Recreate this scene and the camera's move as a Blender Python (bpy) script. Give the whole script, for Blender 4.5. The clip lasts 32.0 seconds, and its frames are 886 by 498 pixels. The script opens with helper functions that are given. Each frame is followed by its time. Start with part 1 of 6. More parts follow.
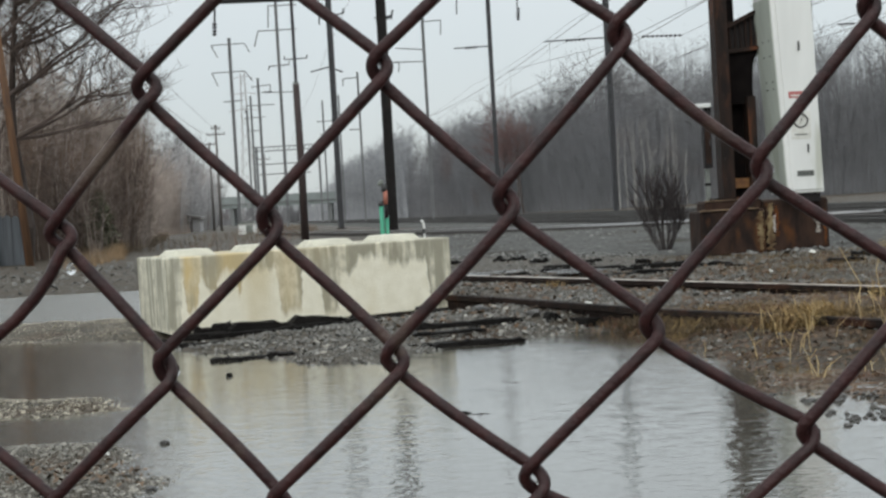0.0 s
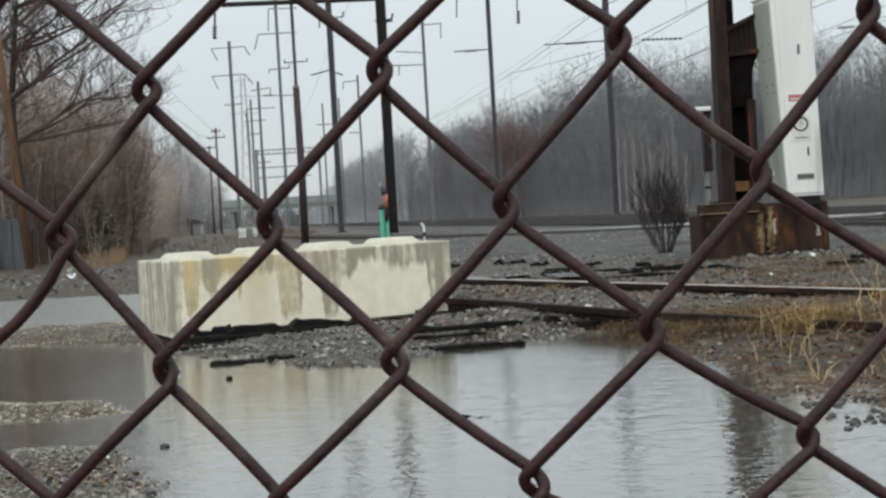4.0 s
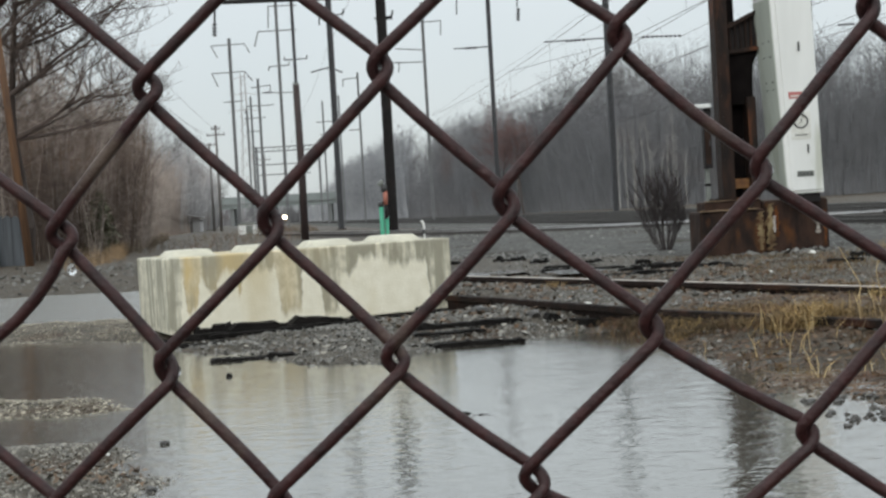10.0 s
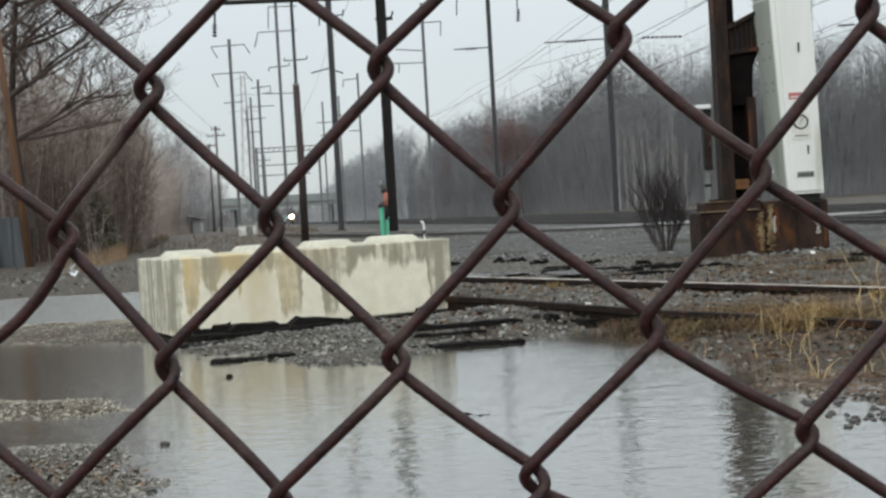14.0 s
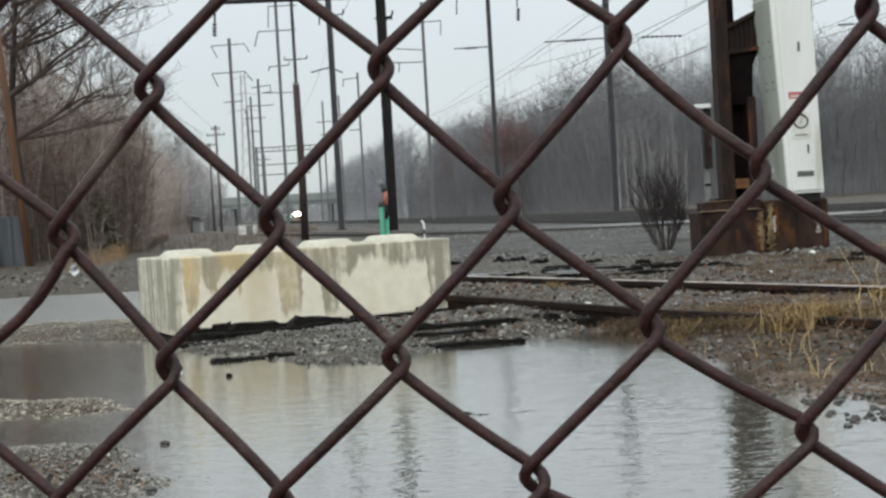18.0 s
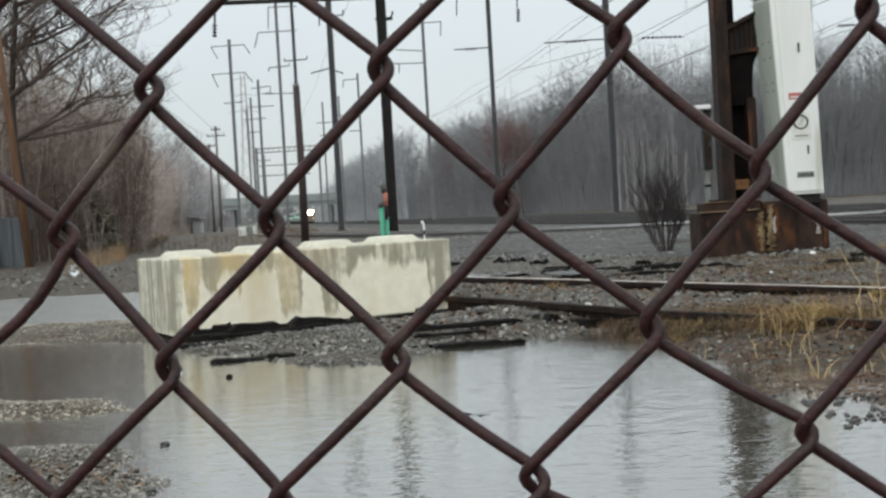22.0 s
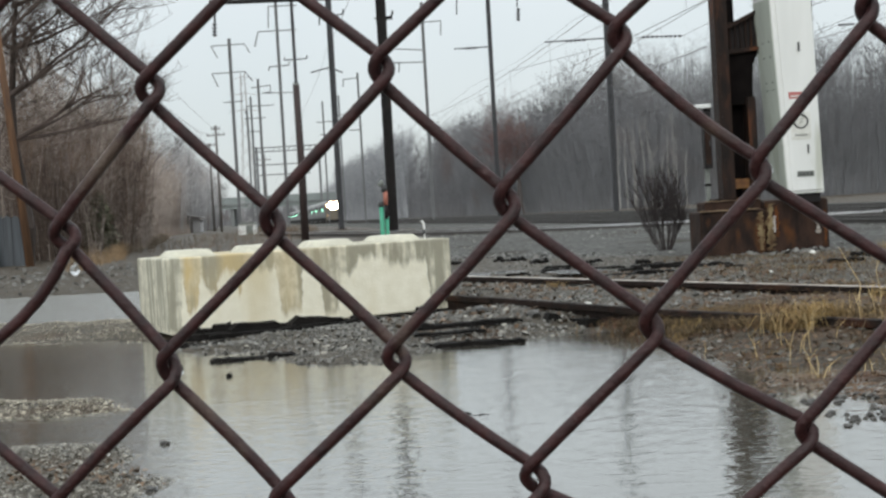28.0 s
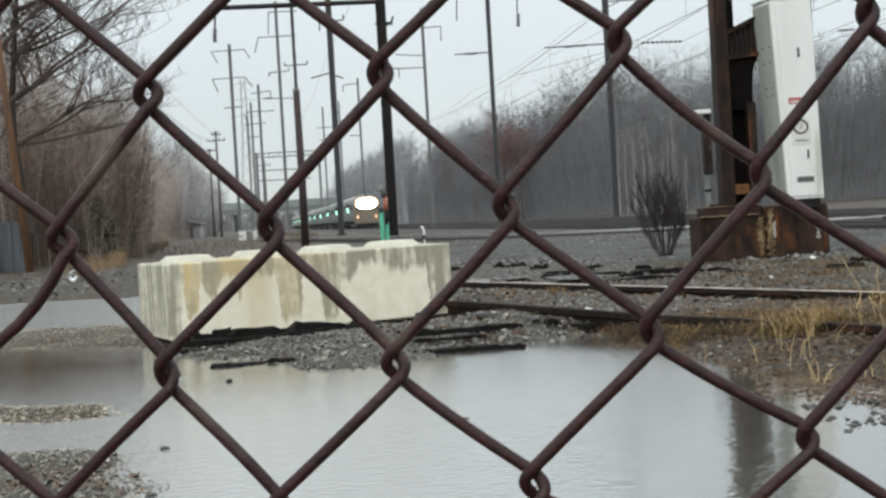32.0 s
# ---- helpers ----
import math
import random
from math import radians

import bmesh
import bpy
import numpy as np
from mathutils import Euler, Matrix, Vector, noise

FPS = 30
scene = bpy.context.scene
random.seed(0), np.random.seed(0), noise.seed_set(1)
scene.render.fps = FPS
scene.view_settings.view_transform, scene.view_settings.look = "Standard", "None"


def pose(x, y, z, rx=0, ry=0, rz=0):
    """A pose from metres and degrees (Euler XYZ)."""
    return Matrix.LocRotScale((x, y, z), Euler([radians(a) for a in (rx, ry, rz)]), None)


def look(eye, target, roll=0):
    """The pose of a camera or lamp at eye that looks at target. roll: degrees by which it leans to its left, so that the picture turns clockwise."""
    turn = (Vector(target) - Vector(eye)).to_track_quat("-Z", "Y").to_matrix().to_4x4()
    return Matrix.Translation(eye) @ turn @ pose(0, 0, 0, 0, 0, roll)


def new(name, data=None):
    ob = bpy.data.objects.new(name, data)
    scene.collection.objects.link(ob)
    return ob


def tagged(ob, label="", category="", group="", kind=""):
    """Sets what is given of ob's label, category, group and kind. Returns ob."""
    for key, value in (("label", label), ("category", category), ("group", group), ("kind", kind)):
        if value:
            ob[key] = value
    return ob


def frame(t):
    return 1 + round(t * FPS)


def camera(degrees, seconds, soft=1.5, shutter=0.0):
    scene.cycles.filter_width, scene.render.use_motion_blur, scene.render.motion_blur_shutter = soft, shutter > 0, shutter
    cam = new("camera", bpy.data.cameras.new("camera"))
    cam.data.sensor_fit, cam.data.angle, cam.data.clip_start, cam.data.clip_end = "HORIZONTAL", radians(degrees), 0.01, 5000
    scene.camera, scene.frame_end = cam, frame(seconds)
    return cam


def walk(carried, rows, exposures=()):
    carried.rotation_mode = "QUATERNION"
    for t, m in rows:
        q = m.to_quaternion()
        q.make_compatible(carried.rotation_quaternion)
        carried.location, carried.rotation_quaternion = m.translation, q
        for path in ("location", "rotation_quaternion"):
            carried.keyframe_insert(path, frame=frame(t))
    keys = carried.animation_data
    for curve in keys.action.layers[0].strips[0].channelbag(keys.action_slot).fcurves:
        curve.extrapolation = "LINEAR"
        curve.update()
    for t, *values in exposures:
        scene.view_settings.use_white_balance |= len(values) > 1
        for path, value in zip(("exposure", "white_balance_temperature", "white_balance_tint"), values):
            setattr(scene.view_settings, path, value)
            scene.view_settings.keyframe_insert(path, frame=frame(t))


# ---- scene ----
SWAY = [  # seconds; turn left, turn up, lean in degrees; shift right, forward, up in millimetres
    (0, 0.002, -0.049, 0.000, 0.08, 1.09, -0.00),
    (0.5, -0.001, 0.010, 0.000, 0.13, 1.34, -0.02),
    (0.9, 0.000, 0.000, 0.000, 0.14, 1.20, -0.02),
    (1, -0.036, 0.647, 0.000, 0.15, 1.06, -0.03),
    (1.1, -0.030, 0.660, 0.000, 0.14, 1.20, -0.02),
    (1.2, -0.010, 0.300, 0.000, 0.14, 1.20, -0.02),
    (1.3, 0.000, 0.090, 0.000, 0.14, 1.20, -0.02),
    (1.5, -0.001, 0.003, 0.000, 0.15, 1.06, -0.03),
    (2, 0.002, -0.045, 0.000, 0.16, 1.18, -0.02),
    (2.5, 0.001, -0.030, 0.000, 0.15, 1.06, 0.01),
    (3, 0.000, 0.046, 0.000, 0.14, 0.82, 0.05),
    (3.5, -0.001, 0.085, 0.000, 0.13, 0.74, 0.09),
    (5.5, -0.003, 0.029, 0.000, 0.11, 0.74, -0.01),
    (6, -0.001, -0.008, 0.000, 0.12, 0.80, 0.02),
    (6.5, 0.001, -0.009, 0.000, 0.12, 0.74, 0.01),
    (7, 0.001, -0.029, 0.000, 0.11, 0.62, -0.00),
    (7.5, -0.001, 0.003, 0.000, 0.09, 0.54, 0.00),
    (8, -0.001, -0.004, 0.000, 0.06, 0.44, 0.00),
    (8.5, -0.000, -0.010, 0.000, 0.03, 0.37, 0.01),
    (9, -0.001, -0.001, 0.000, 0.02, 0.27, 0.04),
    (9.5, -0.002, 0.015, 0.000, 0.02, 0.29, 0.04),
    (10, 0.001, -0.030, 0.000, 0.01, 0.15, 0.01),
    (10.5, 0.001, -0.015, 0.000, -0.01, -0.15, -0.03),
    (11, -0.002, 0.030, 0.000, -0.05, -0.48, -0.08),
    (11.5, -0.001, 0.007, 0.000, -0.07, -0.46, -0.04),
    (12, -0.001, 0.007, 0.000, -0.07, -0.33, 0.00),
    (12.5, -0.001, 0.021, 0.000, -0.08, -0.42, 0.01),
    (13, -0.001, 0.011, 0.000, -0.09, -0.58, 0.00),
    (13.5, 0.003, 0.008, 0.000, -0.10, -0.71, -0.00),
    (14, 0.002, -0.000, 0.000, -0.11, -0.81, -0.01),
    (14.5, 0.005, -0.025, 0.000, -0.10, -1.01, 0.03),
    (16.5, 0.004, -0.029, 0.000, -0.13, -1.13, 0.03),
    (17, 0.001, -0.029, 0.000, -0.15, -1.20, 0.02),
    (17.5, 0.004, -0.029, 0.000, -0.14, -1.27, 0.03),
    (18, 0.004, -0.028, 0.000, -0.15, -1.35, 0.02),
    (18.5, 0.004, -0.029, 0.000, -0.15, -1.36, 0.03),
    (19, 0.005, -0.028, 0.000, -0.16, -1.32, 0.03),
    (19.5, 0.000, -0.012, 0.000, -0.16, -1.31, 0.01),
    (20, 0.004, -0.019, 0.000, -0.16, -1.28, 0.01),
    (20.5, 0.003, -0.030, 0.000, -0.14, -1.17, -0.01),
    (21, 0.004, -0.026, 0.000, -0.13, -1.16, -0.01),
    (21.5, -0.001, 0.011, 0.000, -0.13, -1.27, -0.02),
    (22, 0.002, 0.008, 0.000, -0.12, -1.20, -0.02),
    (22.5, 0.002, 0.008, 0.000, -0.11, -1.07, -0.04),
    (23, 0.002, 0.007, 0.000, -0.12, -1.04, -0.05),
    (23.5, 0.001, 0.007, 0.000, -0.13, -1.16, -0.04),
    (24, 0.003, 0.012, 0.000, -0.15, -1.38, -0.02),
    (24.5, 0.002, 0.000, 0.000, -0.17, -1.45, -0.02),
    (25, 0.001, 0.003, 0.000, -0.19, -1.47, -0.02),
    (25.5, -0.001, -0.007, 0.000, -0.20, -1.49, -0.02),
    (27.5, -0.000, -0.023, 0.000, -0.29, -1.80, 0.06),
    (28, 0.004, -0.025, 0.000, -0.26, -1.75, 0.05),
    (28.5, 0.004, -0.018, 0.000, -0.23, -1.60, 0.00),
    (29, 0.005, -0.024, 0.000, -0.18, -1.31, -0.01),
    (29.5, 0.001, -0.025, 0.000, -0.12, -0.79, -0.02),
    (30, -0.006, 0.036, 0.000, -0.06, -0.33, -0.03),
    (30.5, 0.001, -0.029, 0.000, -0.02, 0.03, -0.03),
    (31, -0.003, -0.007, 0.000, 0.02, 0.27, -0.04),
    (31.5, 0.000, 0.005, 0.000, 0.02, -0.07, -0.08),
    (31.8, 0.000, 0.030, 0.000, 0.02, -0.20, -0.05),
    (32, -0.005, 0.206, 0.010, 0.02, -0.20, -0.02),]
EYE = Vector((0.0, 0.0, 0.87))


cam = camera(36.0, 32.0, soft=2.6)
walk(cam, [(t, Matrix.Translation(EYE + Vector((dx, dy, dz)) / 1000)
            @ Euler((radians(90 - 1.493 + up), 0, radians(left))).to_matrix().to_4x4()
            @ pose(0, 0, 0, 0, 0, -3.319 - lean))
           for t, left, up, lean, dx, dy, dz in SWAY],
     exposures=[(0.0, -0.05), (3.0, -0.02), (12.0, 0.0), (20.0, 0.04), (25.0, 0.06), (32.0, 0.10)])

# ---- world and sun: an overcast, rainy day ----
world = bpy.data.worlds.new("overcast")
world.use_nodes = True
scene.world = world
wn = world.node_tree.nodes
wl = world.node_tree.links
wn.clear()
w_out = wn.new("ShaderNodeOutputWorld")
w_bg = wn.new("ShaderNodeBackground")
w_bg2 = wn.new("ShaderNodeBackground")
w_add = wn.new("ShaderNodeAddShader")
w_sky = wn.new("ShaderNodeTexSky")
w_sky.sky_type = "NISHITA"
w_sky.sun_disc = False
w_sky.sun_elevation = radians(36)
w_sky.sun_rotation = radians(200)
w_bg2.inputs["Strength"].default_value = 0.012
w_tc = wn.new("ShaderNodeTexCoord")
w_sep = wn.new("ShaderNodeSeparateXYZ")
w_max = wn.new("ShaderNodeMath")
w_max.operation = "MAXIMUM"
w_max.inputs[1].default_value = 0.0
w_mul = wn.new("ShaderNodeMath")      # the cloud is brighter towards the zenith
w_mul.operation = "MULTIPLY_ADD"
w_mul.inputs[1].default_value = 1.7
w_mul.inputs[2].default_value = 1.0
w_noise = wn.new("ShaderNodeTexNoise")
w_noise.inputs["Scale"].default_value = 2.5
w_noise.inputs["Detail"].default_value = 4.0
w_ramp = wn.new("ShaderNodeValToRGB")
w_ramp.color_ramp.elements[0].position = 0.3
w_ramp.color_ramp.elements[0].color = (0.515, 0.56, 0.575, 1)
w_ramp.color_ramp.elements[1].position = 0.7
w_ramp.color_ramp.elements[1].color = (0.565, 0.605, 0.615, 1)
wl.new(w_tc.outputs["Generated"], w_sep.inputs[0])
wl.new(w_tc.outputs["Generated"], w_noise.inputs["Vector"])
wl.new(w_sep.outputs["Z"], w_max.inputs[0])
wl.new(w_max.outputs[0], w_mul.inputs[0])
wl.new(w_noise.outputs["Fac"], w_ramp.inputs["Fac"])
wl.new(w_ramp.outputs["Color"], w_bg.inputs["Color"])
wl.new(w_mul.outputs[0], w_bg.inputs["Strength"])
wl.new(w_sky.outputs["Color"], w_bg2.inputs["Color"])
wl.new(w_bg.outputs[0], w_add.inputs[0])
wl.new(w_bg2.outputs[0], w_add.inputs[1])
wl.new(w_add.outputs[0], w_out.inputs["Surface"])

sun_data = bpy.data.lights.new("sun", "SUN")
sun_data.energy, sun_data.angle, sun_data.color = 1.0, radians(45), (1.0, 0.965, 0.90)
sun = new("sun", sun_data)
sun.matrix_world = look((-8, -40, 36), (4, 10, 0))

# ---- materials ----


def material(name, color, color2=None, scale=6.0, rough=0.8, metal=0.0, bump=0.0, bump_scale=40.0, color3=None,
             scale3=1.3, cover3=0.5, spec=0.5, stretch=(1, 1, 1), rough2=None, vary=0.0, islands=False):
    """A procedural surface: two colours mixed by noise, a third in larger stains, relief and uneven gloss."""
    m = bpy.data.materials.new(name)
    m.use_nodes = True
    n, l = m.node_tree.nodes, m.node_tree.links
    b = n["Principled BSDF"]
    tc = n.new("ShaderNodeTexCoord")
    mp = n.new("ShaderNodeMapping")
    mp.inputs["Scale"].default_value = stretch
    l.new(tc.outputs["Object"], mp.inputs["Vector"])
    color2 = color2 or tuple(0.75 * c for c in color)

    def noise_fac(s, detail, lo, hi):
        t = n.new("ShaderNodeTexNoise")
        t.inputs["Scale"].default_value, t.inputs["Detail"].default_value = s, detail
        l.new(mp.outputs[0], t.inputs["Vector"])
        r = n.new("ShaderNodeMapRange")
        r.inputs["From Min"].default_value, r.inputs["From Max"].default_value = lo, hi
        l.new(t.outputs["Fac"], r.inputs["Value"])
        return r.outputs[0]

    def mixed(fac, a, c):
        x = n.new("ShaderNodeMix")
        x.data_type = "RGBA"
        l.new(fac, x.inputs["Factor"])
        for sock, val in ((x.inputs[6], a), (x.inputs[7], c)):
            if isinstance(val, tuple):
                sock.default_value = (*val, 1)
            else:
                l.new(val, sock)
        return x.outputs[2]

    col = mixed(noise_fac(scale, 8, 0.35, 0.65), color, color2)
    if color3:
        col = mixed(noise_fac(scale3, 5, 0.75 - 0.5 * cover3, 0.85 - 0.5 * cover3), col, color3)
    if vary:
        src = n.new("ShaderNodeNewGeometry").outputs["Random Per Island"] if islands else n.new("ShaderNodeObjectInfo").outputs["Random"]
        h = n.new("ShaderNodeHueSaturation")
        r = n.new("ShaderNodeMapRange")
        r.inputs["To Min"].default_value, r.inputs["To Max"].default_value = 1 - vary, 1 + vary
        l.new(src, r.inputs["Value"])
        l.new(r.outputs[0], h.inputs["Value"])
        l.new(col, h.inputs["Color"])
        col = h.outputs[0]
    l.new(col, b.inputs["Base Color"])
    r = n.new("ShaderNodeMapRange")
    r.inputs["To Min"].default_value, r.inputs["To Max"].default_value = rough, rough2 if rough2 is not None else min(1, rough + 0.12)
    l.new(noise_fac(scale * 0.6, 4, 0.3, 0.7), r.inputs["Value"])
    l.new(r.outputs[0], b.inputs["Roughness"])
    b.inputs["Metallic"].default_value = metal
    b.inputs["Specular IOR Level"].default_value = spec
    if bump:
        t = n.new("ShaderNodeTexNoise")
        t.inputs["Scale"].default_value, t.inputs["Detail"].default_value = bump_scale, 6
        l.new(mp.outputs[0], t.inputs["Vector"])
        bp = n.new("ShaderNodeBump")
        bp.inputs["Strength"].default_value, bp.inputs["Distance"].default_value = bump, 0.02
        l.new(t.outputs["Fac"], bp.inputs["Height"])
        l.new(bp.outputs[0], b.inputs["Normal"])
    return m


def glow(name, color, strength):
    m = bpy.data.materials.new(name)
    m.use_nodes = True
    b = m.node_tree.nodes["Principled BSDF"]
    b.inputs["Base Color"].default_value = (*color, 1)
    b.inputs["Emission Color"].default_value = (*color, 1)
    b.inputs["Emission Strength"].default_value = strength
    return m


def water_material(name, color, rough, ior, ripples, rings=0.0, film=0.0, calm=None):
    m = bpy.data.materials.new(name)
    m.use_nodes = True
    n, l = m.node_tree.nodes, m.node_tree.links
    b = n["Principled BSDF"]
    b.inputs["Base Color"].default_value = (*color, 1)
    b.inputs["Roughness"].default_value = rough
    b.inputs["IOR"].default_value = ior
    tc = n.new("ShaderNodeTexCoord")
    prev = None
    gust = None
    if calm:      # the gust dies away towards its leading edge
        sep = n.new("ShaderNodeSeparateXYZ")
        l.new(tc.outputs["Object"], sep.inputs[0])

        def fading(value, start, full):
            r = n.new("ShaderNodeMapRange")
            r.interpolation_type = "SMOOTHSTEP"
            r.inputs["From Min"].default_value, r.inputs["From Max"].default_value = start, full
            l.new(value, r.inputs["Value"])
            return r.outputs[0]

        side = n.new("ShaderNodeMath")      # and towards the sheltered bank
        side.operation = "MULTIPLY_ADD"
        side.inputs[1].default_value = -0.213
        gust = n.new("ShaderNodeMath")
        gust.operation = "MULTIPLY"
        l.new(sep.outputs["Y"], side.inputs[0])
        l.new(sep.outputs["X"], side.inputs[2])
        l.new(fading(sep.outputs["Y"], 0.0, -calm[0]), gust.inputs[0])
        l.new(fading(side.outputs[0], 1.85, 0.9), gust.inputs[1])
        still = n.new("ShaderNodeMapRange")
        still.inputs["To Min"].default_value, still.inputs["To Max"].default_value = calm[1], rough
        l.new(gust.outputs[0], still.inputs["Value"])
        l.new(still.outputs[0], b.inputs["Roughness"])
        # base colour pales with the gust, imitating sky caught by the ripples
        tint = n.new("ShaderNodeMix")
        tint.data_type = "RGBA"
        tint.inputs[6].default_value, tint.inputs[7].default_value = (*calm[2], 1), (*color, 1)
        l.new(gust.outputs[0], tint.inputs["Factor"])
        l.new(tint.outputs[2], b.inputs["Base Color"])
    for s, amount, stretch in ripples:
        mp = n.new("ShaderNodeMapping")
        mp.inputs["Scale"].default_value = stretch
        t = n.new("ShaderNodeTexNoise")
        t.inputs["Scale"].default_value, t.inputs["Detail"].default_value = s, 3
        bp = n.new("ShaderNodeBump")
        bp.inputs["Strength"].default_value, bp.inputs["Distance"].default_value = amount, 0.02
        if gust:
            rise = n.new("ShaderNodeMapRange")
            rise.inputs["To Min"].default_value, rise.inputs["To Max"].default_value = 0.06, amount
            l.new(gust.outputs[0], rise.inputs["Value"])
            l.new(rise.outputs[0], bp.inputs["Strength"])
        l.new(tc.outputs["Object"], mp.inputs["Vector"])
        l.new(mp.outputs[0], t.inputs["Vector"])
        l.new(t.outputs["Fac"], bp.inputs["Height"])
        if prev:
            l.new(prev, bp.inputs["Normal"])
        prev = bp.outputs[0]
    if rings:
        # small round ripples where raindrops fall
        v = n.new("ShaderNodeTexVoronoi")
        v.inputs["Scale"].default_value = 2.6
        l.new(tc.outputs["Object"], v.inputs["Vector"])
        wave, fade, both = n.new("ShaderNodeMath"), n.new("ShaderNodeMapRange"), n.new("ShaderNodeMath")
        pre = n.new("ShaderNodeMath")
        pre.operation, wave.operation, both.operation = "MULTIPLY", "SINE", "MULTIPLY"
        pre.inputs[1].default_value = 70
        fade.inputs["From Min"].default_value, fade.inputs["From Max"].default_value = 0.25, 0.0
        l.new(v.outputs["Distance"], pre.inputs[0])
        l.new(pre.outputs[0], wave.inputs[0])
        l.new(v.outputs["Distance"], fade.inputs["Value"])
        l.new(wave.outputs[0], both.inputs[0])
        l.new(fade.outputs[0], both.inputs[1])
        bp = n.new("ShaderNodeBump")
        bp.inputs["Strength"].default_value, bp.inputs["Distance"].default_value = rings, 0.02
        l.new(both.outputs[0], bp.inputs["Height"])
        l.new(prev, bp.inputs["Normal"])
        prev = bp.outputs[0]
    l.new(prev, b.inputs["Normal"])
    if film:
        b.inputs["Coat Weight"].default_value, b.inputs["Coat Roughness"].default_value, b.inputs["Coat IOR"].default_value = film, 0.10, 1.33
        l.new(prev, b.inputs["Coat Normal"])
        if gust:
            l.new(still.outputs[0], b.inputs["Coat Roughness"])
    return m


WIRE = material("coated_wire", (0.043, 0.0135, 0.0135), (0.020, 0.0075, 0.008), 220, 0.42, bump=0.2, bump_scale=800,
                color3=(0.090, 0.064, 0.050), scale3=30, cover3=0.30, rough2=0.62, spec=0.36)


def concrete_material():
    """Pale concrete: a grey damp band along the top that runs down in streaks, and ochre stains."""
    m = bpy.data.materials.new("stained_concrete")
    m.use_nodes = True
    n, l = m.node_tree.nodes, m.node_tree.links
    b = n["Principled BSDF"]
    tc = n.new("ShaderNodeTexCoord")

    def field(scale, detail, stretch):
        mp = n.new("ShaderNodeMapping")
        mp.inputs["Scale"].default_value = stretch
        t = n.new("ShaderNodeTexNoise")
        t.inputs["Scale"].default_value, t.inputs["Detail"].default_value = scale, detail
        l.new(tc.outputs["Object"], mp.inputs["Vector"])
        l.new(mp.outputs[0], t.inputs["Vector"])
        return t.outputs["Fac"]

    def ranged(x, lo, hi):
        r = n.new("ShaderNodeMapRange")
        r.inputs["From Min"].default_value, r.inputs["From Max"].default_value = lo, hi
        l.new(x, r.inputs["Value"])
        return r.outputs[0]

    def mixed(fac, a, c):
        x = n.new("ShaderNodeMix")
        x.data_type = "RGBA"
        l.new(fac, x.inputs["Factor"])
        for sock, val in ((x.inputs[6], a), (x.inputs[7], c)):
            if isinstance(val, tuple):
                sock.default_value = (*val, 1)
            else:
                l.new(val, sock)
        return x.outputs[2]

    sep = n.new("ShaderNodeSeparateXYZ")
    l.new(tc.outputs["Object"], sep.inputs[0])

    def math_node(op, a, c):
        x = n.new("ShaderNodeMath")
        x.operation = op
        for k, val in enumerate((a, c)):
            if isinstance(val, (int, float)):
                x.inputs[k].default_value = val
            else:
                l.new(val, x.inputs[k])
        return x.outputs[0]

    def ramp(x, stops):
        r = n.new("ShaderNodeValToRGB")
        el = r.color_ramp.elements
        for k, (p, val) in enumerate(stops):
            e = el[k] if k < 2 else el.new(p)
            e.position, e.color = p, (val, val, val, 1)
        l.new(x, r.inputs[0])
        return r.outputs[0]

    # how far the damp has run down from the top, along the length of the block
    along = math_node("ADD", math_node("DIVIDE", sep.outputs["X"], 2.39), math_node("MULTIPLY", math_node("SUBTRACT", field(9, 3, (1, 1, 1.6)), 0.5), 0.022))
    run = ramp(along, ((0.0, 1.0), (1.0, 1.0), (0.035, 1.0), (0.05, 0.22), (0.062, 0.75), (0.095, 0.72), (0.108, 0.30), (0.135, 0.50), (0.155, 0.60), (0.17, 0.26), (0.225, 0.24), (0.235, 0.6), (0.25, 0.34),
                       (0.36, 0.22), (0.375, 0.82), (0.445, 0.90), (0.455, 0.30), (0.51, 0.28), (0.525, 0.95), (0.575, 0.90), (0.59, 0.45), (0.625, 0.42), (0.66, 0.20), (0.74, 0.20), (0.78, 0.33), (0.84, 0.34),
                       (0.905, 0.30), (0.92, 1.0)))
    below = math_node("SUBTRACT", 1.0, math_node("DIVIDE", sep.outputs["Z"], 0.59))
    ragged = math_node("MULTIPLY", math_node("SUBTRACT", field(20, 4, (1, 1, 0.10)), 0.5), 0.38)
    damp = ranged(math_node("ADD", math_node("SUBTRACT", run, below), ragged), -0.03, 0.07)
    ochre_run = ramp(along, ((0.0, 0.0), (1.0, 0.0), (0.045, 0.0), (0.065, 1.0), (0.10, 0.8), (0.13, 0.25), (0.20, 0.75), (0.27, 0.55), (0.33, 0.2), (0.40, 0.45), (0.47, 0.25), (0.62, 0.1)))
    ochre = math_node("MULTIPLY", ochre_run, ranged(field(3.5, 4, (1, 1, 0.4)), 0.32, 0.55))
    pale = mixed(ranged(field(9, 8, (1, 1, 1)), 0.35, 0.65), (0.80, 0.765, 0.635), (0.72, 0.68, 0.545))
    pale = mixed(ranged(field(2.2, 4, (1, 1, 0.25)), 0.52, 0.70), pale, (0.64, 0.57, 0.40))
    grey = mixed(ranged(field(13, 5, (1, 1, 0.07)), 0.45, 0.57), (0.31, 0.295, 0.225), (0.64, 0.61, 0.49))
    grey = mixed(ranged(field(18, 8, (1, 1, 0.6)), 0.42, 0.75), grey, (0.27, 0.255, 0.20))
    grey = mixed(ochre, grey, (0.58, 0.44, 0.21))
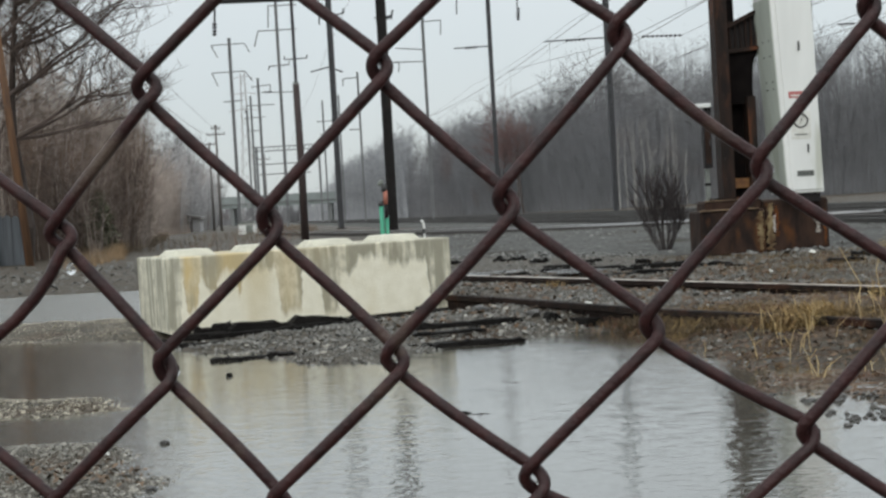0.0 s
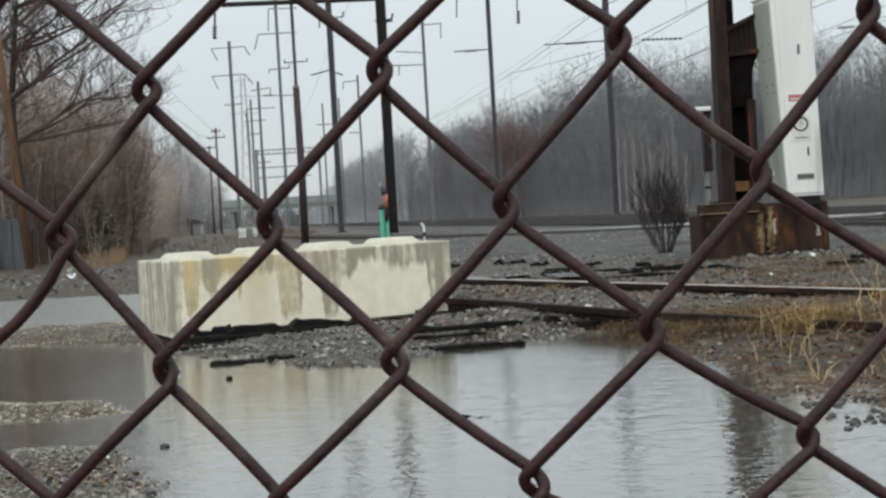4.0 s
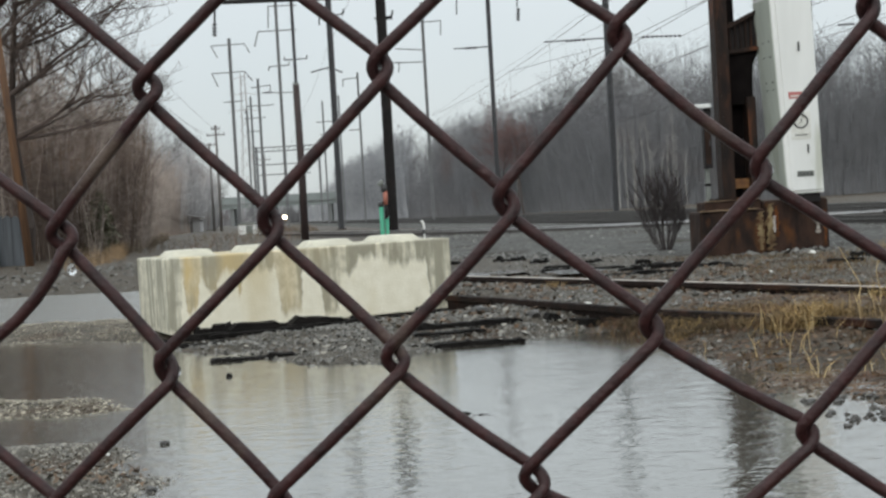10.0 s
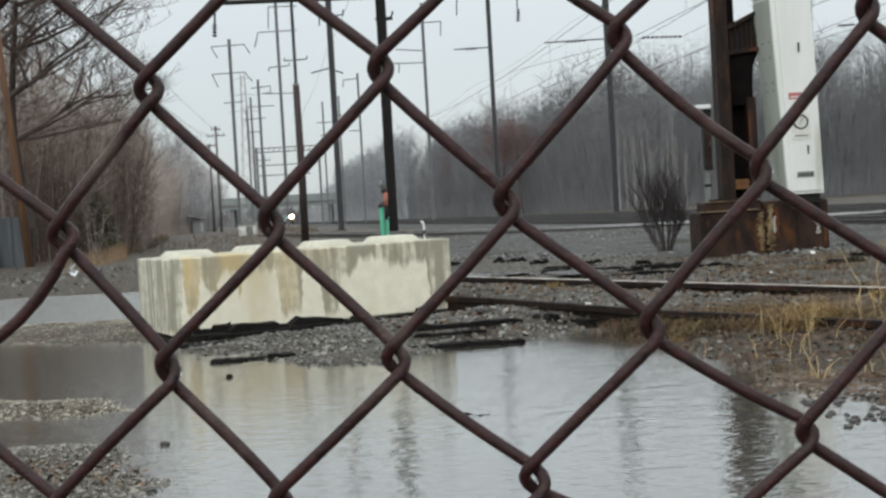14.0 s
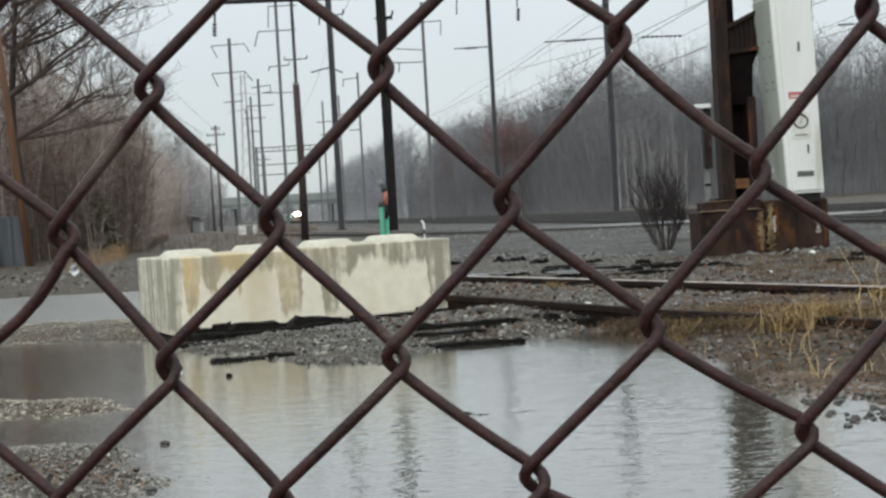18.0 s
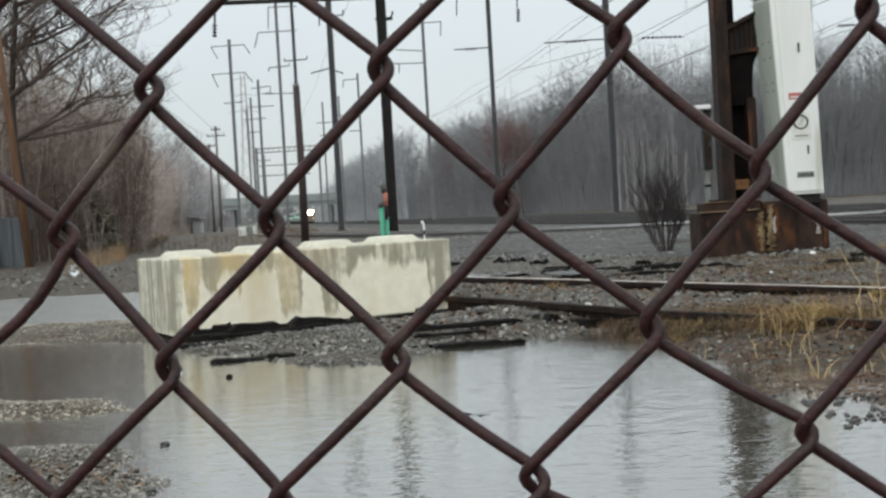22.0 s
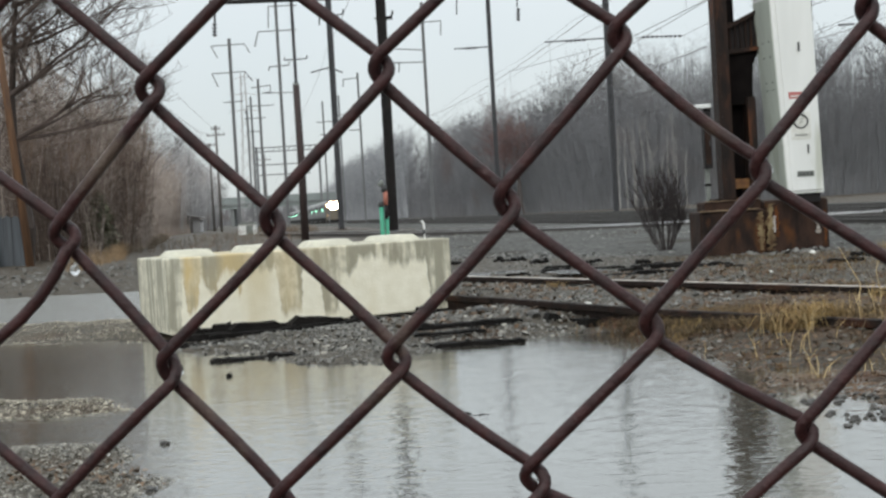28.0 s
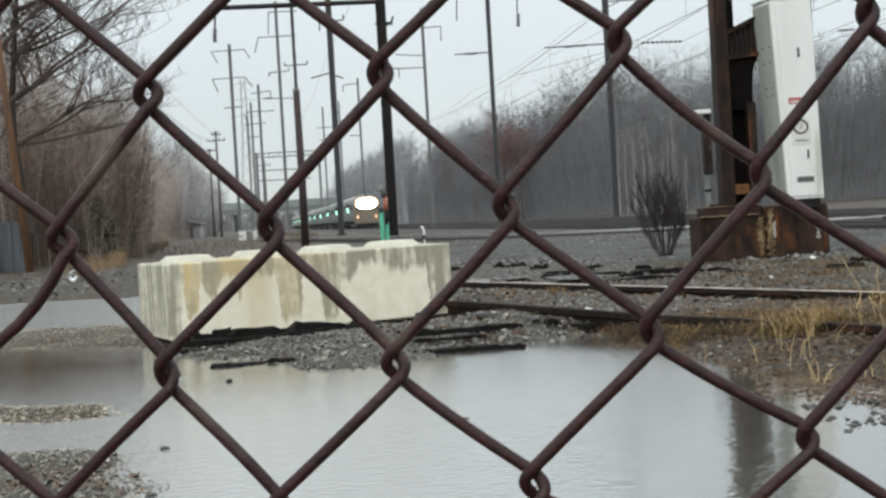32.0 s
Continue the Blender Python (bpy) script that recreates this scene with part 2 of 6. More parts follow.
    skin = mixed(damp, pale, grey)
    spots = math_node("MULTIPLY", ranged(field(26, 3, (1, 1, 1)), 0.70, 0.74), 0.6)
    l.new(mixed(spots, skin, (0.30, 0.27, 0.20)), b.inputs["Base Color"])
    b.inputs["Roughness"].default_value = 0.7
    bp = n.new("ShaderNodeBump")
    bp.inputs["Strength"].default_value, bp.inputs["Distance"].default_value = 0.35, 0.01
    l.new(field(55, 6, (1, 1, 1)), bp.inputs["Height"])
    l.new(bp.outputs[0], b.inputs["Normal"])
    return m


CONCRETE = concrete_material()
SOIL = material("wet_gravel_ground", (0.082, 0.066, 0.047), (0.036, 0.029, 0.021), 14, 0.5, bump=1.0, bump_scale=60, color3=(0.055, 0.033, 0.017), scale3=1.7, cover3=0.42, spec=0.2)
STONE = material("wet_stones", (0.190, 0.184, 0.168), (0.080, 0.076, 0.068), 20, 0.5, vary=0.55, islands=True, bump=0.3)
NEARBARK = material("dark_wet_bark", (0.060, 0.044, 0.037), (0.034, 0.026, 0.022), 4, 0.85, bump=0.6, bump_scale=12, stretch=(2, 2, 0.5))
BALLAST = material("ballast_stones", (0.20, 0.197, 0.185), (0.10, 0.098, 0.092), 15, 0.65, vary=0.5, islands=True, color3=(0.085, 0.062, 0.045), scale3=0.8, cover3=0.35)
RUST = material("rusted_steel", (0.030, 0.015, 0.010), (0.010, 0.007, 0.006), 7, 0.65, 0.1, bump=0.5, bump_scale=60, color3=(0.105, 0.038, 0.016), scale3=3.0, cover3=0.40, stretch=(1.5, 1.5, 0.35), spec=0.25)
DARKSTEEL = material("weathered_dark_steel", (0.016, 0.013, 0.013), (0.009, 0.008, 0.008), 6, 0.6, 0.1, color3=(0.05, 0.028, 0.02), scale3=1.5, cover3=0.3, spec=0.3)
# near-black colour paints in the recess shade; the brown is rust
WEBSTEEL = material("black_steel_web", (0.008, 0.0065, 0.006), (0.005, 0.004, 0.004), 6, 0.8, color3=(0.022, 0.011, 0.007), scale3=2.0, cover3=0.3, spec=0.06)
# these three steels are greyed or paled to stand in for distance haze
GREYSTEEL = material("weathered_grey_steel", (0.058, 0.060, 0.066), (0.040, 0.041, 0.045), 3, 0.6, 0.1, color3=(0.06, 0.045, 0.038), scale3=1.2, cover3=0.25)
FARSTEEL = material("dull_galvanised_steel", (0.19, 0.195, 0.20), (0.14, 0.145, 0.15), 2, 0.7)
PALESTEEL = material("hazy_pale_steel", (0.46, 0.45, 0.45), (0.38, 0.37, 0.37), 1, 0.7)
RAILTOP = material("rusted_rail_web", (0.022, 0.012, 0.009), (0.009, 0.006, 0.005), 9, 0.65, 0.1, color3=(0.06, 0.024, 0.013), scale3=2.5, cover3=0.34, bump=0.6, bump_scale=40, spec=0.2)
# pale colour carries the rail top's wet sheen, broken by rust
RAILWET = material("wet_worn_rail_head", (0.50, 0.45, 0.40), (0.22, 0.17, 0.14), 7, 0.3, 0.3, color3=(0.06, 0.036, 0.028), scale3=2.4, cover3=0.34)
RAILWEB = material("dark_rail_web", (0.080, 0.074, 0.070), (0.055, 0.050, 0.047), 5, 0.7)
RAILDULL = material("dull_rail_head", (0.085, 0.082, 0.080), (0.055, 0.052, 0.050), 4, 0.5, 0.3)
RAILSHINE = material("polished_rail", (0.62, 0.62, 0.63), (0.5, 0.5, 0.51), 4, 0.3, 0.8)
SLEEPER = material("tarred_timber", (0.014, 0.012, 0.011), (0.006, 0.0055, 0.005), 12, 0.7, bump=0.8, stretch=(0.3, 3, 3), spec=0.12)
WHITE = material("white_paint", (0.80, 0.81, 0.79), (0.72, 0.73, 0.71), 2, 0.4, color3=(0.52, 0.53, 0.47), scale3=1.6, cover3=0.30, stretch=(2, 2, 0.3), bump=0.06, bump_scale=8)
BARK = material("bare_bark", (0.11, 0.093, 0.083), (0.062, 0.052, 0.047), 5, 0.9, vary=0.3)
TWIG = material("bare_twigs", (0.135, 0.128, 0.127), (0.10, 0.095, 0.094), 3, 0.9, vary=0.2)
BROWNTWIG = material("brown_bare_twigs", (0.135, 0.101, 0.086), (0.075, 0.056, 0.048), 3, 0.9, vary=0.3)
# white paint darkened in colour for the cabinet's shaded side
SHADEPANEL = material("greenish_white_panel", (0.40, 0.43, 0.38), (0.34, 0.365, 0.325), 3, 0.6, stretch=(2, 2, 0.4), color3=(0.28, 0.30, 0.25), scale3=2, cover3=0.3)
THICKET = material("woodland_stems", (0.21, 0.208, 0.216), (0.17, 0.168, 0.175), 0.6, 0.9, color3=(0.13, 0.096, 0.09), scale3=0.05, cover3=0.3, vary=0.14, islands=True)
# MISTWOOD, FARMIST, HAZEBLUE and HAZEWOOD carry distance haze in their colour
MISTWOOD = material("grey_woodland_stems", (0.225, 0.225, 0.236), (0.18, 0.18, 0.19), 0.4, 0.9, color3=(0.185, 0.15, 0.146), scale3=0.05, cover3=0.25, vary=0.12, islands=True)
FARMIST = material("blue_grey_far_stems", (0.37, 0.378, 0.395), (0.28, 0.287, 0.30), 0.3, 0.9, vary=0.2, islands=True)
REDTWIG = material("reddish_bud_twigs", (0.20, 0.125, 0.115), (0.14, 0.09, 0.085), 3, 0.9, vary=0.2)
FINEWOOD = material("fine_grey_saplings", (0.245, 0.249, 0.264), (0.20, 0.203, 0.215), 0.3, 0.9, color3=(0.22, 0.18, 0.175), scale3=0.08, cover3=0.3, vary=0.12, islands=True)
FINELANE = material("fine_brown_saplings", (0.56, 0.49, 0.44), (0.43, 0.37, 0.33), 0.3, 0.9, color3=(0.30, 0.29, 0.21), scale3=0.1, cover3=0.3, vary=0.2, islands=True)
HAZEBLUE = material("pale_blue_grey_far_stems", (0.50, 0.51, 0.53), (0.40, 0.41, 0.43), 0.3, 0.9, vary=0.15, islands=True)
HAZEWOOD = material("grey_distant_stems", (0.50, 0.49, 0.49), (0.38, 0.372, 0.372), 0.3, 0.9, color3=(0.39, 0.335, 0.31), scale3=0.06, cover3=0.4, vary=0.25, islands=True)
LANEWOOD = material("brown_brush_stems", (0.45, 0.38, 0.33), (0.32, 0.268, 0.234), 0.6, 0.9, color3=(0.33, 0.225, 0.15), scale3=0.08, cover3=0.35, vary=0.4, islands=True)
NEARBRUSH = material("dark_brown_brush", (0.155, 0.112, 0.09), (0.096, 0.07, 0.057), 1.2, 0.9, vary=0.4, islands=True, color3=(0.18, 0.11, 0.068), scale3=0.4, cover3=0.35)
PINE = material("dull_evergreen", (0.125, 0.120, 0.075), (0.085, 0.080, 0.052), 3, 0.9, vary=0.3, islands=True)
FOOTING = material("rust_stained_footing", (0.048, 0.026, 0.018), (0.014, 0.0095, 0.008), 5, 0.8, bump=1.0, bump_scale=16, color3=(0.085, 0.036, 0.015), scale3=3.2, cover3=0.32, stretch=(1, 1, 0.45), spec=0.2)
PALEEDGE = material("worn_footing_edge", (0.24, 0.17, 0.10), (0.09, 0.055, 0.033), 9, 0.8, bump=0.4)
PEELED = material("peeling_yellowed_paint", (0.27, 0.21, 0.115), (0.075, 0.045, 0.025), 10, 0.85, color3=(0.07, 0.032, 0.015), scale3=7, cover3=0.5, bump=0.8, bump_scale=50, stretch=(1, 1, 0.5), spec=0.2)
RUSTSTAIN = material("orange_rust_stain", (0.15, 0.052, 0.016), (0.05, 0.022, 0.011), 11, 0.85, bump=0.5, spec=0.2)
FLAKE = material("flaking_white_paint", (0.50, 0.49, 0.46), (0.16, 0.12, 0.09), 22, 0.8, bump=0.5, spec=0.2)
GREYPAINT = material("faded_grey_paint", (0.22, 0.235, 0.215), (0.15, 0.16, 0.145), 3, 0.6, color3=(0.12, 0.09, 0.06), cover3=0.25)
GREENPAINT = material("bright_green_paint", (0.06, 0.36, 0.22), (0.04, 0.26, 0.16), 6, 0.5)
ORANGE = material("faded_orange_plastic", (0.40, 0.15, 0.10), (0.30, 0.11, 0.08), 6, 0.6)
PORCELAIN = material("brown_insulator", (0.035, 0.03, 0.035), (0.02, 0.02, 0.025), 5, 0.3)
FENCEMETAL = material("blue_grey_sheet_metal", (0.075, 0.085, 0.097), (0.05, 0.056, 0.064), 2, 0.6, stretch=(6, 6, 0.4))
RED = material("red_print", (0.50, 0.16, 0.15), None, 5, 0.5)
INK = material("black_print", (0.05, 0.05, 0.05), None, 5, 0.5)
LITTER = material("pale_litter", (0.72, 0.72, 0.68), (0.6, 0.6, 0.55), 9, 0.6)
LEAFBROWN = material("wet_leaf_litter", (0.13, 0.08, 0.045), (0.07, 0.045, 0.027), 20, 0.6, vary=0.4, islands=True)
BRIDGE = material("grey_green_girder_paint", (0.24, 0.27, 0.265), (0.20, 0.225, 0.22), 0.4, 0.7)
DEADGRASS = material("dead_grass", (0.40, 0.275, 0.11), (0.16, 0.10, 0.042), 5, 0.85, vary=0.7, islands=True)
TANGLE = material("brown_tangled_grass", (0.175, 0.115, 0.052), (0.062, 0.043, 0.022), 2.2, 0.85, vary=0.75, islands=True, color3=(0.115, 0.048, 0.025), scale3=3, cover3=0.42)
WOODPOLE = material("weathered_wood", (0.19, 0.12, 0.075), (0.12, 0.075, 0.05), 6, 0.85, stretch=(4, 4, 0.4))
WATER = water_material("puddle_water", (0.085, 0.078, 0.064), 0.09, 2.4, ((2.0, 0.08, (1, 0.8, 1)), (8.0, 0.14, (0.6, 1.0, 1)), (24.0, 0.13, (0.5, 1.0, 1))), 0.010, 0.62)
# pale base colour stands in for sky reflected off ruffled water
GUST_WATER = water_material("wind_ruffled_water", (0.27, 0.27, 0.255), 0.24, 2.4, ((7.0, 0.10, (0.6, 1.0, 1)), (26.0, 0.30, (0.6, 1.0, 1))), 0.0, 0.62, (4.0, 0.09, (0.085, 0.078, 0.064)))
RAIN_WATER = water_material("rain_pitted_water", (0.22, 0.22, 0.21), 0.26, 1.8, ((0.8, 0.4, (0.3, 1.0, 1)), (4.0, 0.35, (0.35, 1.0, 1)), (30.0, 0.3, (1, 0.8, 1))))
CABLE = material("dark_cable", (0.075, 0.075, 0.078), None, 5, 0.6)
DARKSTONE = material("dark_wet_rock", (0.06, 0.055, 0.05), (0.03, 0.028, 0.026), 20, 0.35, bump=0.4)
PALESTONE = material("pale_wet_gravel", (0.26, 0.245, 0.21), (0.15, 0.14, 0.12), 25, 0.45, vary=0.6, islands=True)
LANESTONE = material("pale_tan_gravel", (0.37, 0.335, 0.265), (0.26, 0.235, 0.185), 12, 0.6, vary=0.35, islands=True)
LUGTOP = material("pale_concrete_top", (0.60, 0.58, 0.48), (0.48, 0.46, 0.38), 9, 0.75, bump=0.3, bump_scale=60)
BATTEN = material("ochre_rust", (0.22, 0.11, 0.03), (0.12, 0.05, 0.02), 9, 0.7)
TARPOLE = material("creosoted_wood", (0.045, 0.028, 0.026), (0.03, 0.02, 0.019), 5, 0.7, stretch=(4, 4, 0.3))
GREYPOLE = material("greyed_pole_wood", (0.17, 0.155, 0.145), (0.12, 0.11, 0.105), 3, 0.85, stretch=(4, 4, 0.3))
POLEWOOD = material("brown_pole_wood", (0.17, 0.088, 0.042), (0.085, 0.045, 0.027), 5, 0.8, stretch=(4, 4, 0.3))
SHRUB = material("dark_shrub_twigs", (0.048, 0.038, 0.038), (0.03, 0.024, 0.024), 5, 0.8)
TANWEED = material("tan_lane_weeds", (0.30, 0.20, 0.11), (0.17, 0.12, 0.075), 0.8, 0.85, vary=0.5, islands=True)
DEADBRUSH = material("tan_dead_brush", (0.21, 0.165, 0.115), (0.13, 0.105, 0.08), 0.5, 0.85, vary=0.5, islands=True, color3=(0.17, 0.105, 0.075), scale3=0.2, cover3=0.45)
STRAW = material("dry_straw", (0.50, 0.38, 0.20), (0.38, 0.27, 0.13), 10, 0.7)
LEVELGREY = material("grey_bridge_concrete", (0.20, 0.21, 0.21), (0.16, 0.17, 0.17), 0.3, 0.8)
ROOFPALE = material("pale_roof_paint", (0.46, 0.46, 0.45), (0.36, 0.36, 0.35), 1.5, 0.6)
SILVER = material("brushed_silver", (0.28, 0.285, 0.285), (0.22, 0.225, 0.225), 1.5, 0.5, 0.4)
NOSE = material("tawny_grey_cab_paint", (0.20, 0.17, 0.13), (0.15, 0.13, 0.10), 2, 0.45)
TRAINGLASS = material("dark_train_glass", (0.02, 0.035, 0.03), (0.03, 0.05, 0.04), 1, 0.12)
HEADLIGHT = glow("headlight_glow", (1.0, 0.80, 0.55), 30)
# amber emission that imitates lens glare round the headlights
GLAREHALO = glow("amber_reflector_glow", (1.0, 0.50, 0.20), 1.3)
DITCH = glow("marker_glow", (1.0, 0.6, 0.3), 1.5)
LITWINDOW = glow("lit_green_window", (0.38, 1.0, 0.68), 4.0)
DROP = bpy.data.materials.new("raindrop_water")
DROP.use_nodes = True
DROP.node_tree.nodes["Principled BSDF"].inputs["Transmission Weight"].default_value = 1.0
DROP.node_tree.nodes["Principled BSDF"].inputs["Roughness"].default_value = 0.02
DROP.node_tree.nodes["Principled BSDF"].inputs["IOR"].default_value = 1.33
PALEBARK = material("pale_bark", (0.34, 0.33, 0.31), (0.22, 0.21, 0.2), 2, 0.9, stretch=(3, 3, 0.5))
BALLASTBED = material("grey_ballast_bed", (0.125, 0.123, 0.117), (0.050, 0.049, 0.047), 9, 0.85, bump=1.0, bump_scale=18, color3=(0.05, 0.044, 0.037), scale3=0.6, cover3=0.4, spec=0.1)

# ---- mesh helpers ----


class Build:
    """Collects vertices and faces of one mesh."""

    def __init__(self):
        self.v, self.f = [], []

    def add(self, verts, faces):
        o = len(self.v)
        self.v += [tuple(p) for p in verts]
        self.f += [tuple(i + o for i in q) for q in faces]
        return self

    def box(self, cx, cy, cz, sx, sy, sz, m=None):
        p = [Vector((cx + sx / 2 * a, cy + sy / 2 * b, cz + sz / 2 * c)) for a in (-1, 1) for b in (-1, 1) for c in (-1, 1)]
        if m:
            p = [m @ q for q in p]
        return self.add(p, [(0, 1, 3, 2), (4, 6, 7, 5), (0, 4, 5, 1), (2, 3, 7, 6), (0, 2, 6, 4), (1, 5, 7, 3)])

    def tube(self, pts, radii, sides=6, caps=True):
        pts = [Vector(p) for p in pts]
        if not hasattr(radii, "__len__"):
            radii = [radii] * len(pts)
        rings, ref = [], Vector((0.31, 0.87, 0.39))
        for i, p in enumerate(pts):
            d = (pts[min(i + 1, len(pts) - 1)] - pts[max(i - 1, 0)])
            d = d.normalized() if d.length > 1e-9 else Vector((0, 0, 1))
            a = (ref - d * ref.dot(d))
            a = a.normalized() if a.length > 1e-4 else d.orthogonal().normalized()
            ref = a
            b = d.cross(a)
            rings += [p + (a * math.cos(2 * math.pi * k / sides) + b * math.sin(2 * math.pi * k / sides)) * radii[i] for k in range(sides)]
        faces = [(i * sides + k, i * sides + (k + 1) % sides, (i + 1) * sides + (k + 1) % sides, (i + 1) * sides + k)
                 for i in range(len(pts) - 1) for k in range(sides)]
        if caps:
            faces += [tuple(range(sides))[::-1], tuple((len(pts) - 1) * sides + k for k in range(sides))]
        return self.add(rings, faces)

    def prism(self, outline, y0, y1, m=None):
        """An outline in x and z, drawn out along y."""
        n = len(outline)
        p = [Vector((x, y0, z)) for x, z in outline] + [Vector((x, y1, z)) for x, z in outline]
        if m:
            p = [m @ q for q in p]
        return self.add(p, [tuple(range(n)), tuple(range(n, 2 * n))[::-1]] + [(i, i + n, (i + 1) % n + n, (i + 1) % n) for i in range(n)])

    def lathe(self, profile, sides=12):
        """Rings of (radius, z) round the z axis, or one that lies along it."""
        n = len(profile)
        v = [(r * math.cos(2 * math.pi * k / sides), r * math.sin(2 * math.pi * k / sides), z) for r, z in profile for k in range(sides)]
        f = [(i * sides + k, i * sides + (k + 1) % sides, (i + 1) * sides + (k + 1) % sides, (i + 1) * sides + k) for i in range(n - 1) for k in range(sides)]
        return self.add(v, f + [tuple(range(sides))[::-1], tuple((n - 1) * sides + k for k in range(sides))])

    def mesh(self, name, bevel=0.0, segs=2):
        me = bpy.data.meshes.new(name)
        me.from_pydata(self.v, [], self.f)
        bm = bmesh.new()
        bm.from_mesh(me)
        bmesh.ops.recalc_face_normals(bm, faces=bm.faces)
        if bevel:
            bmesh.ops.bevel(bm, geom=[e for e in bm.edges if len(e.link_faces) == 2 and e.calc_face_angle(0) > 0.5],
                            offset=bevel, segments=segs, profile=0.5, affect="EDGES", clamp_overlap=True)
        bm.to_mesh(me)
        bm.free()
        return me


def quick_mesh(name, v, f):
    me = bpy.data.meshes.new(name)
    me.from_pydata(v, [], f)
    return me


def part(name, b, mat, parent=None, label="", bevel=0.0, smooth=False, segs=2):
    me = b.mesh(name, bevel, segs) if isinstance(b, Build) else b
    if not me.materials:
        me.materials.append(mat)
    if smooth:
        me.shade_smooth()
    ob = new(name, me)
    ob.parent = parent
    return tagged(ob, label)


def thing(name, m, label, category, group="", kind=""):
    ob = new(name)
    ob.empty_display_size = 0.1
    ob.matrix_basis = m
    return tagged(ob, label, category, group, kind)


AWAY = Vector((-0.1322, 0.9912, 0))      # along the main line, into the distance
ACROSS = Vector((0.9912, 0.1322, 0))     # from the camera towards the main line
TURN = math.degrees(math.atan2(0.1322, 0.9912))


def line_at(along, across, z=0.0):
    p = AWAY * along + ACROSS * across
    return Vector((p.x, p.y, z))


# ---- ground and water ----
POOL = [(-3.66, 11.14), (-2.45, 10.69), (-2.15, 10.5), (-1.61, 9.13), (-1.18, 9.03), (-0.8, 8.16), (-0.39, 8.04), (-0.12, 8.54),
        (0.02, 9.13), (0.4, 9.02), (0.8, 9.27), (1.04, 9.37), (1.27, 9.04), (1.41, 8.36), (1.48, 7.2), (1.39, 5.98), (1.53, 5.74),
        (1.62, 5.08), (1.7, 3.0), (1.0, 1.2), (-0.95, 1.2), (-0.95, 4.0), (-1.06, 4.6), (-1.27, 5.25), (-1.42, 5.6), (-1.58, 5.62),
        (-1.86, 5.57), (-6, 5.4), (-6, 6.5), (-2.19, 6.58), (-1.82, 6.44), (-1.61, 6.62), (-1.78, 7.16), (-2.07, 7.13), (-2.41, 7.27), (-6, 7.8), (-6, 11.6)]
FAR_POOL = [(-3.03, 13.26), (-4.4, 13.42), (-9, 13.8), (-9, 19.3), (-5.59, 19.58), (-4.4, 19.38), (-3.3, 17)]


def outside(px, py, poly):
    """Signed distance to an outline, positive outside it."""
    best = np.full(px.shape, 1e9)
    inside = np.zeros(px.shape, bool)
    for (x0, y0), (x1, y1) in zip(poly, poly[1:] + poly[:1]):
        dx, dy = x1 - x0, y1 - y0
        t = np.clip(((px - x0) * dx + (py - y0) * dy) / (dx * dx + dy * dy), 0, 1)
        best = np.minimum(best, np.hypot(px - x0 - t * dx, py - y0 - t * dy))
        if y0 != y1:
            inside ^= ((y0 > py) != (y1 > py)) & (px < dx * (py - y0) / dy + x0)
    return np.where(inside, -best, best)


def bumps(px, py, scale, seed):
    """Smooth noise on the plan, about -1 to 1."""
    rng = np.random.RandomState(seed)
    total = np.zeros(px.shape)
    for _ in range(14):
        a, k, p = rng.uniform(0, 6.283), scale * rng.uniform(0.6, 1.7), rng.uniform(0, 6.283)
        total += np.sin((px * math.cos(a) + py * math.sin(a)) * k + p)
    return total / 5.0


def ground_height(px, py):
    px, py = np.asarray(px, float), np.asarray(py, float)
    sd = np.minimum(outside(px, py, POOL), outside(px, py, FAR_POOL))
    sd = sd + 0.07 * bumps(px, py, 6, 1) + 0.03 * bumps(px, py, 17, 2)
    z = np.where(sd > 0, 0.09 * (1 - np.exp(-sd / 0.8)), np.maximum(sd * 0.15, -0.08))
    z = z + np.where(sd > 0, np.minimum(sd * 0.2, 0.012), 0.004) * bumps(px, py, 9, 3)
    along = (px - 0.4) * 0.873 + (py - 12.2) * 0.487
    z = z + 0.075 * np.exp(-(along / 1.3) ** 2) * np.clip(sd / 0.3, 0, 1) * np.clip((20 - py) / 4, 0, 1)
    # worn level along the foot of the block
    off = -(px + 2.12) * 0.4067 + (py - 10.42) * 0.9135
    run = (px + 2.12) * 0.9135 + (py - 10.42) * 0.4067
    level = np.clip((off + 0.95) / 0.6, 0, 1) * np.clip((1.5 - off) / 0.5, 0, 1) * np.clip((run + 0.2) / 0.3, 0, 1) * np.clip((2.9 - run) / 0.5, 0, 1)
    z = z * (1 - level) + level * np.minimum(z, 0.045)
    wet = np.clip((px - 1.38) / 0.2, 0, 1) * np.clip((7.35 - py) / 0.7, 0, 1) * np.clip((py - 1.0) / 0.8, 0, 1) * np.clip((4.2 - px) / 0.8, 0, 1)
    z = z * (1 - wet) + wet * (0.015 * bumps(px, py, 8, 5) + 0.009 * bumps(px, py, 24, 6) - 0.013 - 0.009 * np.clip((5.9 - py) / 0.6, 0, 1))
    across = px * ACROSS.x + py * ACROSS.y
    bed = np.clip((across - 6.5) / 3.0, 0, 1) * np.clip((34 - across) / 4, 0, 1)
    z = z + 0.02 * bed
    bank = np.clip((across - 34) / 30, 0, 1)
    return z + bank * 0.2


def axis(lo, hi, step, far, growth=1.16):
    a = list(np.arange(lo, hi + step / 2, step))
    d = step
    while a[-1] < far:
        d *= growth
        a.append(a[-1] + d)
    d = step
    while a[0] > -far:
        d *= growth
        a.insert(0, a[0] - d)
    return np.array(a)


